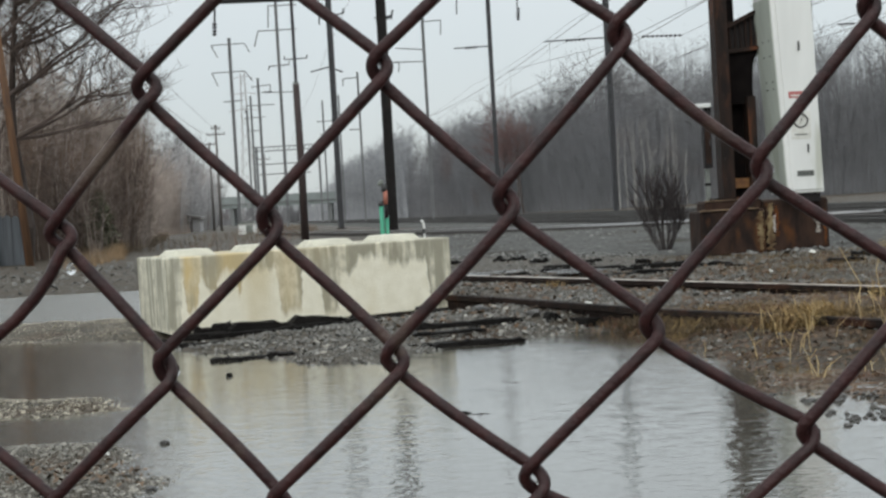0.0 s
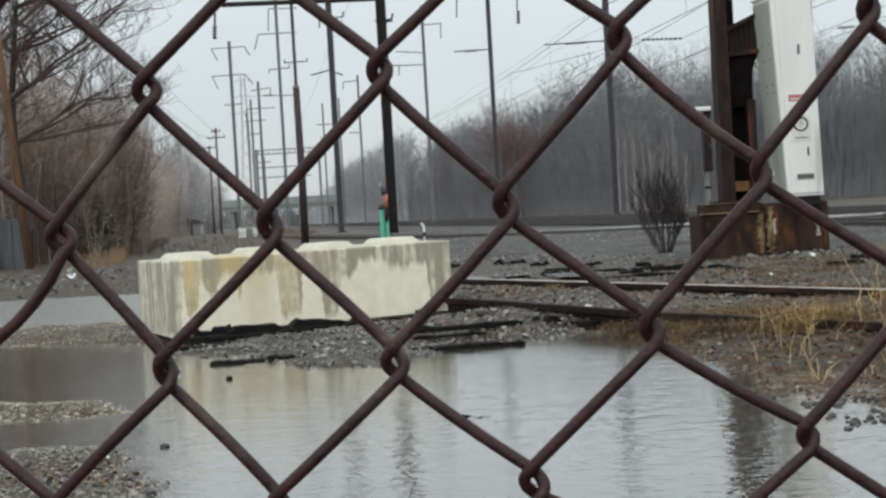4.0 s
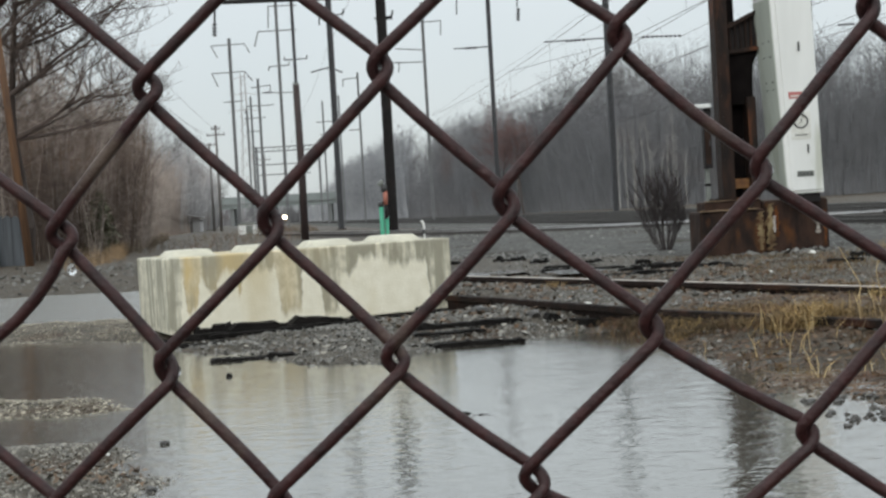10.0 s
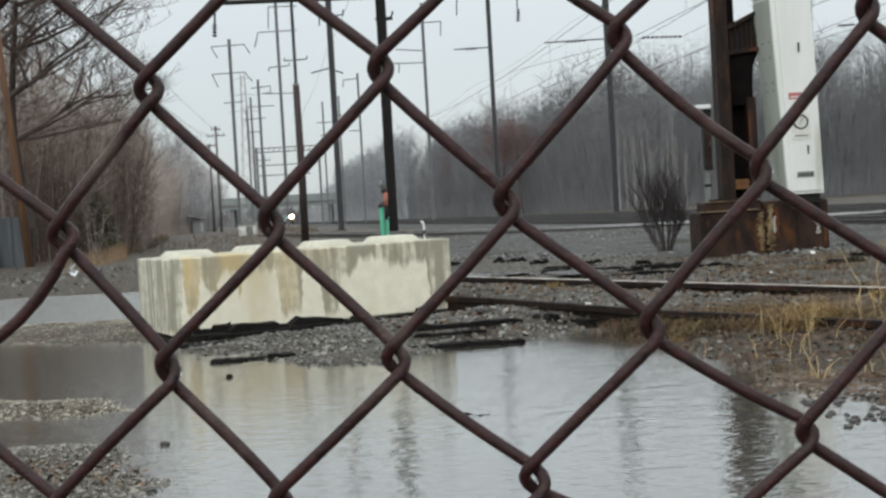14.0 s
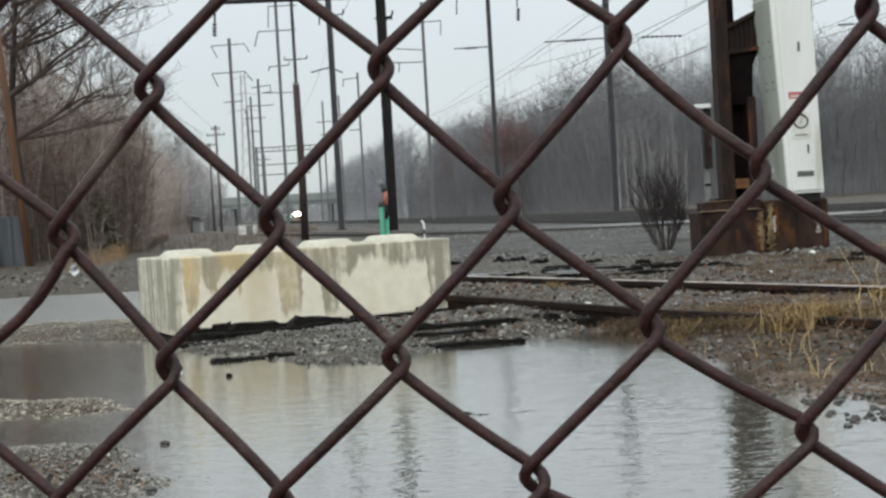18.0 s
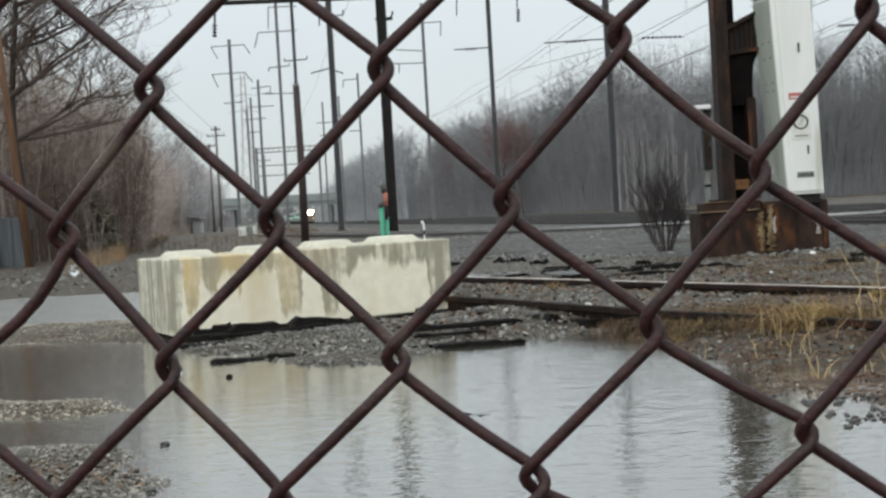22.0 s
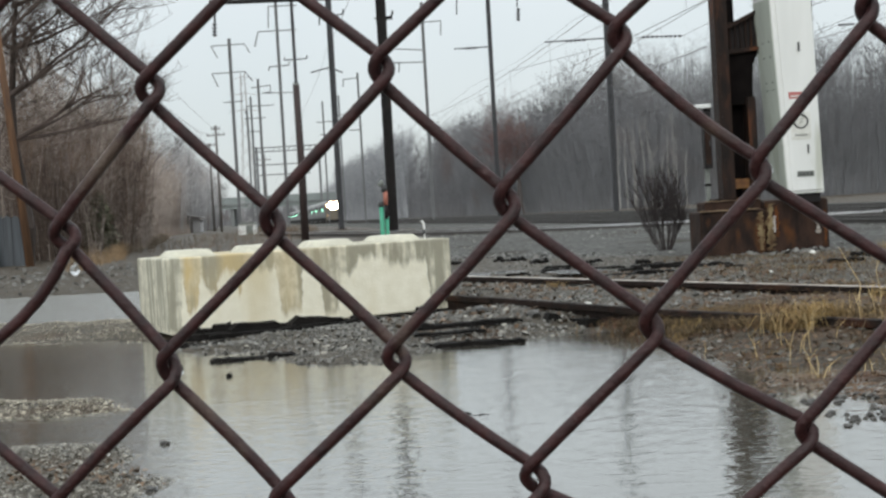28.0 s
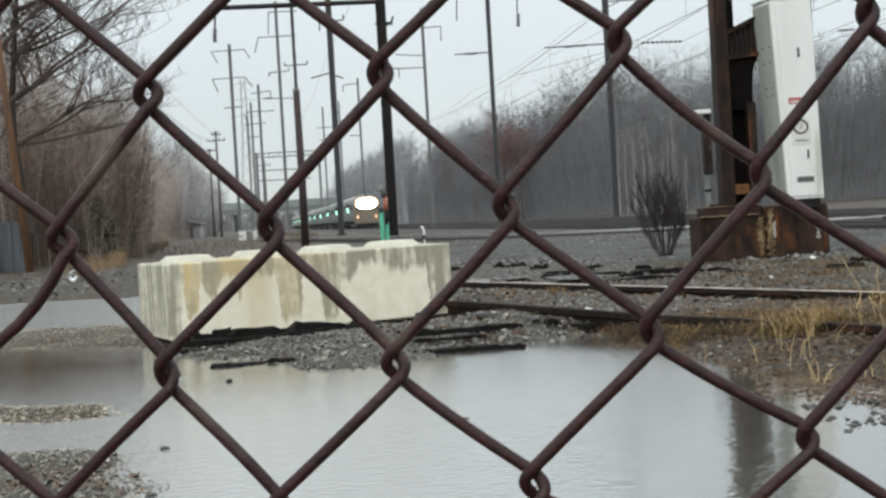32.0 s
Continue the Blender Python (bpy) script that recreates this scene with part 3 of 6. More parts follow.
gx, gy = axis(-5.0, 5.0, 0.065, 2500), axis(3.6, 20.0, 0.09, 2500)
mx, my = np.meshgrid(gx, gy)
mz = ground_height(mx, my)
nx = len(gx)
gv = np.stack([mx.ravel(), my.ravel(), mz.ravel()], 1).tolist()
gi = np.arange(nx * len(gy)).reshape(len(gy), nx)
gf = np.stack([gi[:-1, :-1], gi[:-1, 1:], gi[1:, 1:], gi[1:, :-1]], -1).reshape(-1, 4).tolist()
ground_mesh = quick_mesh("ground", gv, gf)
ground_mesh.materials.append(SOIL)
ground_mesh.shade_smooth()
tagged(new("ground", ground_mesh), "wet dark gravel and soil with shallow banks", "ground", kind="structure")
pw = Build().add([(-16, -0.4, 0), (5, -0.4, 0), (5, 23, 0), (-16, 23, 0)], [(0, 1, 2, 3)])
far = Build().add([(-12, 13.0, 0.004), (-2.6, 13.0, 0.004), (-2.6, 21, 0.004), (-12, 21, 0.004)], [(0, 1, 2, 3)])
tagged(part("lane_water", far, RAIN_WATER), "pale rain-pitted sheet of water on the lane", "water", kind="structure")
for k, (x, y, rx, ry) in enumerate(((0.16, 15.3, 0.34, 0.55), (1.42, 14.85, 0.30, 0.5), (0.75, 15.6, 0.22, 0.3))):
    ring = [(x + rx * math.cos(a * 0.449) * (1 + 0.25 * math.sin(a * 2.1 + k)), y + ry * math.sin(a * 0.449) * (1 + 0.2 * math.sin(a * 1.3 + k)), 0.151) for a in range(14)]
    tagged(part("rail_water", Build().add(ring, [tuple(range(14))]), WATER), "small pale puddle beside the siding rail", "water", kind="structure")
water = tagged(part("water", pw, WATER), "grey rain puddle over the gravel", "water", kind="structure")
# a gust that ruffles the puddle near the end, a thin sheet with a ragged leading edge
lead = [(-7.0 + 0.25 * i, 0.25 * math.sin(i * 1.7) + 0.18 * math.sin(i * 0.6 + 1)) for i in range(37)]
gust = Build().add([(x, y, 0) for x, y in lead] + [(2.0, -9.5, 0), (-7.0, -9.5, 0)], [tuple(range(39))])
gust_sheet = tagged(part("gust_ripples", gust, GUST_WATER), "wind-ruffled skin of the puddle, paled to imitate reflected sky", "water", kind="structure")
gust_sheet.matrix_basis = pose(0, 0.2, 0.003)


bed_s, bed_a = np.meshgrid(np.concatenate([np.arange(8, 60, 0.5), np.arange(60, 420, 12)]), np.linspace(0, 1, 60))
bed_0 = np.clip((14.2 - 0.521 * bed_s) / 0.856, 2.0 + 5.5 * np.clip((bed_s - 28) / 30, 0, 1), 9.5) + 0.3 * np.sin(bed_s * 0.9) + 0.15 * np.sin(bed_s * 2.3)
bed_a = bed_0 + bed_a * (32 - bed_0)
bx, by = AWAY.x * bed_s + ACROSS.x * bed_a, AWAY.y * bed_s + ACROSS.y * bed_a
bz = ground_height(bx, by) + -0.02 + 0.06 * np.clip((bed_a - bed_0) / 1.2, 0, 1) + 0.006 * bumps(bx, by, 5, 8)
bi = np.arange(bx.size).reshape(bx.shape)
bed_mesh = quick_mesh("ballast_bed", np.stack([bx.ravel(), by.ravel(), bz.ravel()], 1).tolist(),
                      np.stack([bi[:-1, :-1], bi[:-1, 1:], bi[1:, 1:], bi[1:, :-1]], -1).reshape(-1, 4).tolist())
bed_mesh.materials.append(BALLASTBED)
bed_mesh.shade_smooth()
tagged(new("ballast_bed", bed_mesh), "grey stone ballast bed under the main line", "ballast", kind="structure")


def z_at(x, y):
    return float(ground_height(np.array([x]), np.array([y]))[0])


# ---- chain-link fence, a hand's reach in front of the camera ----
# knots that are bent out of the even mesh: column, row and offset in millimetres
BENT = {(0, 0): (1.0, 1.4), (2, 0): (-0.3, -0.2), (4, 0): (-1.9, 1.1), (6, 0): (-2.8, 1.3), (-1, 1): (5.7, 1.5), (1, 1): (-0.7, -1.3),
        (3, 1): (-1.6, -1.8), (5, 1): (-0.5, 0.0), (0, 2): (-0.1, -0.7), (2, 2): (-2.1, -3.6), (4, 2): (0.4, -0.9), (6, 2): (2.8, 4.3),
        (1, 3): (-4.2, -3.3), (3, 3): (-0.1, -1.5), (5, 3): (5.9, 5.1), (-1, 3): (-1.8, -0.7), (1, -1): (0.4, -1.3), (3, -1): (-0.6, -4.0),
        (-1, -1): (1.4, 3.3), (-2, 2): (-2.0, -0.2), (-2, 0): (1.1, 3.9), (5, -1): (-0.3, -2.7), (6, 4): (2.3, 14.0), (4, 4): (4.9, 8.6)}


def knot(i, j):
    r = random.Random(i * 131 + j * 7)
    du, dv = BENT.get((i, j), (r.uniform(-2, 2), r.uniform(-2, 2)))
    return Vector((-0.0764 + 0.03144 * i + 0.00082 * j + du / 1000, 0.0354 + 0.00139 * i - 0.03595 * j + dv / 1000))


fence = thing("chain_link_fence", Matrix.Translation((0, 0.351, EYE.z)) @ pose(0, 0, 0, 0, 0, -6.3),
              "dark brown coated chain-link wire fence, wet", "fence")


WIDE = {(0, 0): 0.0022, (-1, 1): 0.0026, (2, 2): 0.0020, (5, 3): 0.0020, (3, 3): 0.0020, (1, 1): 0.0014, (0, 2): 0.0012, (3, 1): 0.0016, (4, 2): 0.0016}   # looser hooks
BOWED = {(-2, 1): (3.6, -3.6), (4, 0): (-0.9, -0.9), (-1, 2): (1.0, 1.0), (0, 2): (0.4, 0.4), (1, 2): (0.4, -0.4), (4, 2): (-0.5, -0.5), (2, 2): (-0.3, -0.3)}    # strands that sag, in millimetres


def wire_path(c, j0, j1):
    """One wire: a flattened spiral that zigzags between columns c and c + 1; every slash lies in front."""
    pts, ends = [], {}
    high, off = 0.0031, 0.0020
    for j in range(j0, j1):
        right = (c + j) % 2 != 0          # the knot of this row that the wire hooks
        k = knot(c + (1 if right else 0), j)
        s = 1 if right else -1
        loop = WIDE.get((c + (1 if right else 0), j), 0.0017)
        # arriving strand, hook, leaving strand
        front = -off if right is False else off
        lean = 0.0002 if j == 0 else 0.0008
        for a in (-80, -50, -25, 0, 25, 50, 80):
            t = a / 80
            pts.append((k.x + s * loop * (1.35 * math.cos(radians(a)) - 0.35) + lean * t, front * (-t), k.y - high * t * 1.15))
        ends[j] = len(pts)
    out = pts[:ends[j0]]
    for j in range(j0, j1 - 1):
        a, n = pts[ends[j] - 1], pts[ends[j]]
        bow = BOWED.get((c, j), (0.0, 0.0))
        for e in (0.15, 0.3, 0.45, 0.6, 0.75, 0.9):
            w = 4 * e * (1 - e) / 1000
            out.append((a[0] + (n[0] - a[0]) * e + bow[0] * w, a[1] + (n[1] - a[1]) * e, a[2] + (n[2] - a[2]) * e + bow[1] * w))
        out += pts[ends[j]:ends[j + 1]]
    return out


def filled(pts, n):
    """Points between the hooks along the straight strands."""
    out = []
    for p, q in zip(pts, pts[1:]):
        p, q = Vector(p), Vector(q)
        m = n if (q - p).length > 0.01 else 1
        out += [p.lerp(q, k / m) for k in range(m)]
    return out + [Vector(pts[-1])]


for c in range(-14, 17):
    path = filled(wire_path(c, -19, 24), 1)
    path = [p for p in path if p.z > -0.80]
    rw = random.Random(c)
    bend = [rw.uniform(-1, 1) for _ in range(4)]
    path = [p + Vector((0.0006 * math.sin(p.z * 95 + bend[0] * 3), 0.0006 * math.sin(p.z * 60 + bend[1] * 3), 0)) for p in path]
    part("wire", Build().tube(path, 0.00165, 10 if -5 < c < 9 else 6), WIRE, fence, smooth=True)
for (u, v, size) in ((-0.0990, -0.0093, 0.0014), (-0.0455, -0.0020, 0.0009), (0.0166, 0.0050, 0.0010)):
    drop = Build().lathe([(0.05 * size, -1.25 * size), (0.7 * size, -0.9 * size), (size, -0.2 * size), (0.8 * size, 0.5 * size), (0.2 * size, 1.3 * size)], 10)
    ob = part("raindrop", drop, DROP, fence, "clear hanging raindrop", smooth=True)
    ob.location = (u, -0.0005, v)

for (u, v) in [(knot(i, j).x + 0.0011, knot(i, j).y - 0.0003) for i, j in ((1, 1), (3, 1), (5, 1), (2, 0), (4, 0), (2, 2), (4, 2), (0, 2), (1, 3), (3, 3), (5, 3))]:
    film = Build().lathe([(0.0001, -0.0021), (0.0010, -0.0017), (0.0016, -0.0006), (0.0015, 0.0007), (0.0009, 0.0017), (0.0001, 0.0021)], 12)
    ob = part("raindrop", film, DROP, fence, "clear raindrop held in a wire loop", smooth=True)
    ob.location = (u + 0.0007, 0.0008, v)

# ---- concrete block ----
block = thing("concrete_block", Matrix.Translation((-2.12, 10.42, 0.05)) @ pose(0, 0, 0, 0, -0.5, 24),
              "pale stained concrete barrier block with raised lugs", "concrete block")
bb = Build().box(1.195, 0.545, 0.295, 2.39, 1.09, 0.59)
part("body", bb, CONCRETE, block, bevel=0.014, segs=2)
for i in range(4):
    x = 0.26 + i * 0.585
    part("lug", Build().add([(x - 0.185, 0.14, 0.585), (x + 0.185, 0.14, 0.585), (x + 0.185, 0.62, 0.585), (x - 0.185, 0.62, 0.585),
                             (x - 0.135, 0.19, 0.642), (x + 0.135, 0.19, 0.642), (x + 0.135, 0.57, 0.642), (x - 0.135, 0.57, 0.642)],
                            [(0, 1, 2, 3), (4, 5, 6, 7), (0, 1, 5, 4), (1, 2, 6, 5), (2, 3, 7, 6), (3, 0, 4, 7)]), LUGTOP, block, bevel=0.014)

# ---- old timbers and rubbish round the block ----


def timber(x, y, length, width, height, turn, z=None, label="charred black broken timber lying on the gravel", name="broken_timber", mat=None):
    r = random.Random(int(x * 100) + int(y * 37))
    n = 17 if length > 0.2 else 7
    v, f = [], []
    top, near = 0.9, 0.9
    for i in range(n):
        t = i / (n - 1) - 0.5
        if r.random() < 0.35:
            top = r.uniform(0.55, 1.1)
        if r.random() < 0.3:
            near = r.uniform(0.75, 1.1)
        end = 0.55 if i in (0, n - 1) else 1.0
        w, h = width * near / 2, height * top * r.uniform(0.93, 1.05) * end
        for a, b in ((-w, 0), (w, 0), (w * 0.95, h), (-w * 0.95, h * r.uniform(0.85, 1.0))):
            v.append((t * length + r.uniform(-0.2, 0.2) * length / n, a + r.uniform(-0.006, 0.006), b))
    for i in range(n - 1):
        for k in range(4):
            f.append((i * 4 + k, i * 4 + (k + 1) % 4, i * 4 + 4 + (k + 1) % 4, i * 4 + 4 + k))
    f += [(0, 1, 2, 3), (n * 4 - 4, n * 4 - 3, n * 4 - 2, n * 4 - 1)]
    ob = part(name, Build().add(v, f), mat or SLEEPER)
    ob.matrix_basis = Matrix.Translation((x, y, (z_at(x, y) if z is None else z) - 0.012)) @ pose(0, 0, 0, 0, 0, turn)
    return tagged(ob, label, "timber")


timber(-1.20, 10.36, 0.95, 0.12, 0.11, 22, 0.045)
timber(-1.38, 10.20, 0.80, 0.10, 0.06, 19, 0.045)
timber(-0.95, 10.40, 0.60, 0.09, 0.06, 25, 0.05)
timber(-1.76, 10.24, 0.30, 0.10, 0.12, 10, 0.04)
timber(-1.78, 10.12, 0.50, 0.08, 0.06, 14, 0.04)
timber(-2.10, 10.24, 0.14, 0.10, 0.06, 0)
timber(-0.52, 10.78, 0.46, 0.08, 0.06, 24, 0.045)
timber(-0.12, 10.94, 0.36, 0.08, 0.05, 24, 0.05)
timber(-0.72, 10.68, 0.08, 0.07, 0.11, 70)
timber(-0.20, 10.92, 0.10, 0.08, 0.12, 60)
timber(0.10, 9.44, 0.90, 0.08, 0.055, 20, 0.085)
timber(0.02, 9.20, 0.5, 0.06, 0.03, 12, 0.06)
timber(0.20, 8.80, 0.60, 0.08, 0.045, 8, 0.012)
timber(-0.12, 8.84, 0.4, 0.07, 0.03, 14, 0.012)
timber(-1.80, 9.88, 0.40, 0.12, 0.05, 12)
timber(-1.42, 8.72, 0.22, 0.10, 0.03, 8, 0.008)
timber(-1.16, 8.80, 0.34, 0.10, 0.035, 6, 0.008)
timber(-1.27, 7.82, 0.036, 0.026, 0.022, 0, 0.008, "small dark stone standing in the puddle", "wet_stone")
timber(0.12, 5.80, 0.10, 0.012, 0.012, 6, 0.006, "short dark stick floating in the puddle", "stick")
timber(0.06, 5.86, 0.04, 0.03, 0.02, 40, 0.004, "small wet stone in the puddle", "wet_stone")
timber(0.52, 6.44, 0.08, 0.012, 0.008, 10, 0.004, "short dark stick floating in the puddle", "stick")
timber(1.15, 9.55, 0.42, 0.10, 0.07, -40)
timber(0.74, 9.62, 0.12, 0.09, 0.07, 30)
timber(2.05, 14.5, 0.9, 0.12, 0.06, 12)
timber(2.9, 15.4, 0.7, 0.10, 0.06, -8)
timber(1.3, 15.9, 0.35, 0.12, 0.07, 20)
timber(0.75, 15.6, 0.5, 0.1, 0.06, 0)
for i, (x, y, l, h) in enumerate(((0.91, 20.3, 0.34, 0.10), (1.10, 20.1, 0.22, 0.08), (1.33, 19.0, 0.26, 0.10), (1.99, 18.1, 0.24, 0.07), (1.92, 16.1, 0.5, 0.05), (2.10, 15.4, 0.28, 0.08),
                                  (2.51, 17.1, 0.22, 0.08), (2.62, 15.5, 0.55, 0.08), (2.45, 16.0, 0.3, 0.07), (3.2, 15.0, 0.2, 0.07), (4.3, 14.6, 0.4, 0.06), (4.9, 15.6, 0.5, 0.07), (0.2, 20.2, 0.3, 0.06), (1.6, 17.2, 0.7, 0.05))):
    timber(x, y, l, 0.12, h, (i * 37) % 50 - 20, None, "black broken scrap of timber on the wet ground", "timber_scrap")
timber(-1.10, 4.70, 0.30, 0.012, 0.012, -30, None, "thin brown twig lying at the water's edge", "stick", WOODPOLE)


def rock(x, y, size, label, mat, seed):
    r = random.Random(seed)
    bm = bmesh.new()
    bmesh.ops.create_icosphere(bm, subdivisions=2, radius=size)
    for v in bm.verts:
        v.co *= r.uniform(0.6, 1.2)
        v.co.z *= 0.6
    me = bpy.data.meshes.new("rock")
    bm.to_mesh(me)
    bm.free()
    ob = part("rock", me, mat)
    ob.matrix_basis = Matrix.Translation((x, y, max(z_at(x, y), 0.0) + size * 0.2)) @ pose(0, 0, 0, 0, 0, r.uniform(0, 360))
    return tagged(ob, label, "rock", "loose rocks on the bank")


clods = random.Random(23)
CLODS = [(x + clods.gauss(0, 0.035), y + clods.gauss(0, 0.06), clods.uniform(0.007, 0.02)) for x, y, n in ((1.50, 5.62, 9), (1.62, 5.68, 8), (1.72, 5.74, 8), (1.84, 5.78, 6), (1.52, 5.20, 7), (1.62, 5.14, 7), (1.70, 5.22, 9), (1.40, 5.86, 6), (1.45, 5.05, 4)) for _ in range(n)]
for i, (x, y, s) in enumerate([(-1.17, 5.50, 0.022), (-1.02, 4.52, 0.022), (0.62, 9.75, 0.06), (-0.25, 9.3, 0.05), (0.25, 10.3, 0.07)] + CLODS):
    rock(x, y, s, "dark wet rock at the water's edge", DARKSTONE, i)
for i, (x, y, s) in enumerate(((-1.34, 5.22, 0.014), (1.06, 10.2, 0.034), (0.97, 10.16, 0.018), (3.2, 13.4, 0.03), (4.6, 17.0, 0.06), (-1.30, 4.85, 0.012), (-1.22, 4.75, 0.013))):
    rock(x, y, s, "pale scrap lying on the wet gravel", LITTER if i < 5 else LEAFBROWN, 40 + i)

# ---- rails ----
RAIL_OUTLINE = [(-0.07, 0), (0.07, 0), (0.07, 0.012), (0.012, 0.03), (0.012, 0.12), (0.036, 0.13), (0.036, 0.165), (0.028, 0.17), (-0.028, 0.17),
                (-0.036, 0.165), (-0.036, 0.13), (-0.012, 0.12), (-0.012, 0.03), (-0.07, 0.012)]


def rail_between(name, a, b, mat, parent):
    a, b = Vector(a), Vector(b)
    d = b - a
    m = Matrix.Translation(a) @ d.to_track_quat("Y", "Z").to_matrix().to_4x4()
    return part(name, Build().prism(RAIL_OUTLINE, 0, d.length, m), mat, parent)


siding = thing("siding_track", Matrix(), "disused rusty siding track half buried in gravel", "railway track")
SD = Vector((0.487, -0.873, 0))
SN = Vector((0.873, 0.487, 0))
S0 = Vector((0.12, 12.0, 0))
rr = random.Random(17)
for off in (-0.72, 0.72):
    a, b = S0 + SN * (off + 0.33) - SD * 3.4, S0 + SN * (off + 0.33) + SD * 9.5
    drop = 0.032 if off < 0 else -0.01
    # short lengths that have settled unevenly
    joints = [0.0, 0.17, 0.36, 0.52, 0.73, 1.0] if off < 0 else [0.0, 0.31, 0.64, 1.0]
    dips = [rr.uniform(-0.018, 0.012) * (1.0 if off < 0 else 0.4) for _ in joints]
    for k in range(len(joints) - 1):
        p, q = a.lerp(b, joints[k]), a.lerp(b, joints[k + 1] - 0.001)
        za, zb = 0.035 - 0.015 * joints[k] - drop + dips[k], 0.035 - 0.015 * joints[k + 1] - drop + dips[k + 1]
        rail = rail_between("rail", (p.x, p.y, za), (q.x, q.y, zb), RAILTOP, siding)
        # top strip; on the far rail its pale colour imitates wet sheen
        head = Build()
        n = 14
        for e in range(n + 1):
            u = p.lerp(q, e / n)
            z = za + (zb - za) * e / n + 0.173
            head.v += [tuple(u + SN * -0.0365 + Vector((0, 0, z - 0.004))), tuple(u + SN * (-0.034 + rr.uniform(0, 0.004)) + Vector((0, 0, z))), tuple(u + SN * (0.024 + rr.uniform(-0.012, 0.01)) + Vector((0, 0, z)))]
        head.f += [(e * 3 + o, e * 3 + o + 1, e * 3 + o + 4, e * 3 + o + 3) for e in range(n) for o in (0, 1)]
        part("worn_head", quick_mesh("worn_head", head.v, head.f), RAILWET if off > 0 else RAILTOP, rail, "wet top of the rail, its sheen put in as pale colour" if off > 0 else "rusted top of the rail")
for i in range(17):
    p = S0 + SN * 0.33 + SD * (-3.2 + i * 0.72)
    m = Matrix.Translation((p.x, p.y, -0.005)) @ pose(0, 0, 0, 0, 0, 29.2 + random.uniform(-3, 3))
    part("sleeper", Build().box(0.1, 0, 0.0, 1.9, 0.22, 0.16, m), SLEEPER, siding)

RAIL_Z = 0.09
tie = Build().box(0, 0, 0, 2.5, 0.24, 0.14).mesh("tie")
tie.materials.append(SLEEPER)
for k, across in enumerate((13.0, 17.0, 21.0, 25.0)):
    track = thing("main_track", Matrix(), "main line railway track with dull wet rails on ballast", "railway track", group="main line tracks")
    for off in (-0.7175, 0.7175):
        rail = rail_between("rail", line_at(-40, across + off, RAIL_Z), line_at(1600, across + off, RAIL_Z), RAILWEB, track)
        ha, hb = line_at(-40, across + off, RAIL_Z + 0.1715), line_at(1600, across + off, RAIL_Z + 0.1715)
        w = ACROSS * 0.034
        head = Build().add([ha - w - Vector((0, 0, 0.03)), hb - w - Vector((0, 0, 0.03)), hb - w * 0.9, ha - w * 0.9, ha + w * 0.9, hb + w * 0.9],
                           [(0, 1, 2, 3), (3, 2, 5, 4)])
        head.v = [tuple(Vector(p) - ACROSS * 0.003 * (i < 2)) for i, p in enumerate(head.v)]
        part("rail_head", quick_mesh("rail_head", head.v, head.f), RAILDULL, rail)
    for i in range(90 if k < 2 else 45):
        ob = part("tie", tie, SLEEPER, track)
        ob.matrix_basis = Matrix.Translation(line_at(10 + i * (0.62 if k < 2 else 1.24), across, RAIL_Z - 0.11)) @ pose(0, 0, 0, 0, 0, TURN)

# branch track that swings across before the main line
BEND = [(-10.5, 84), (-5.6, 66), (-1.6, 52), (0.9, 45.2), (3.4, 40.6), (6.0, 38.2), (9.0, 37.0), (12.5, 36.6), (17.0, 37.2), (24.0, 39.5)]
branch_line = thing("branch_track", Matrix(), "branch railway track with wet shining rails, curving away", "railway track")


def bend_points(side, z, steps=8):
    """Points along the bend, a given way off its middle."""
    out = []
    p = [Vector((x, y, 0)) for x, y in BEND]
    p = [p[0] * 2 - p[1]] + p + [p[-1] * 2 - p[-2]]
    for k in range(1, len(p) - 2):
        for e in range(steps):
            u = e / steps
            q = 0.5 * (2 * p[k] + (p[k + 1] - p[k - 1]) * u + (2 * p[k - 1] - 5 * p[k] + 4 * p[k + 1] - p[k + 2]) * u * u + (3 * p[k] - p[k - 1] - 3 * p[k + 1] + p[k + 2]) * u ** 3)
            d = 0.5 * ((p[k + 1] - p[k - 1]) + 2 * (2 * p[k - 1] - 5 * p[k] + 4 * p[k + 1] - p[k + 2]) * u + 3 * (3 * p[k] - p[k - 1] - 3 * p[k + 1] + p[k + 2]) * u * u)
            d = d.normalized()
            out.append((q + Vector((-d.y, d.x, 0)) * side + Vector((0, 0, z)), d))
    return out


for side in (-0.7175, 0.7175):
    web, head = Build(), Build()
    for b, half, z0, z1 in ((web, 0.05, 0.02, 0.225), (head, 0.036, 0.228, 0.262)):
        ring = bend_points(side, 0)
        for q, d in ring:
            w = Vector((-d.y, d.x, 0)) * half
            b.v += [tuple(q - w + Vector((0, 0, z0))), tuple(q - w + Vector((0, 0, z1))), tuple(q + w + Vector((0, 0, z1))), tuple(q + w + Vector((0, 0, z0)))]
        b.f += [(i * 4 + k, i * 4 + k + 1, i * 4 + k + 5, i * 4 + k + 4) for i in range(len(ring) - 1) for k in range(3)]
    rail = part("rail", web, RAILWEB, branch_line)
    part("polished_head", head, RAILSHINE, rail, "wet polished top of the rail")

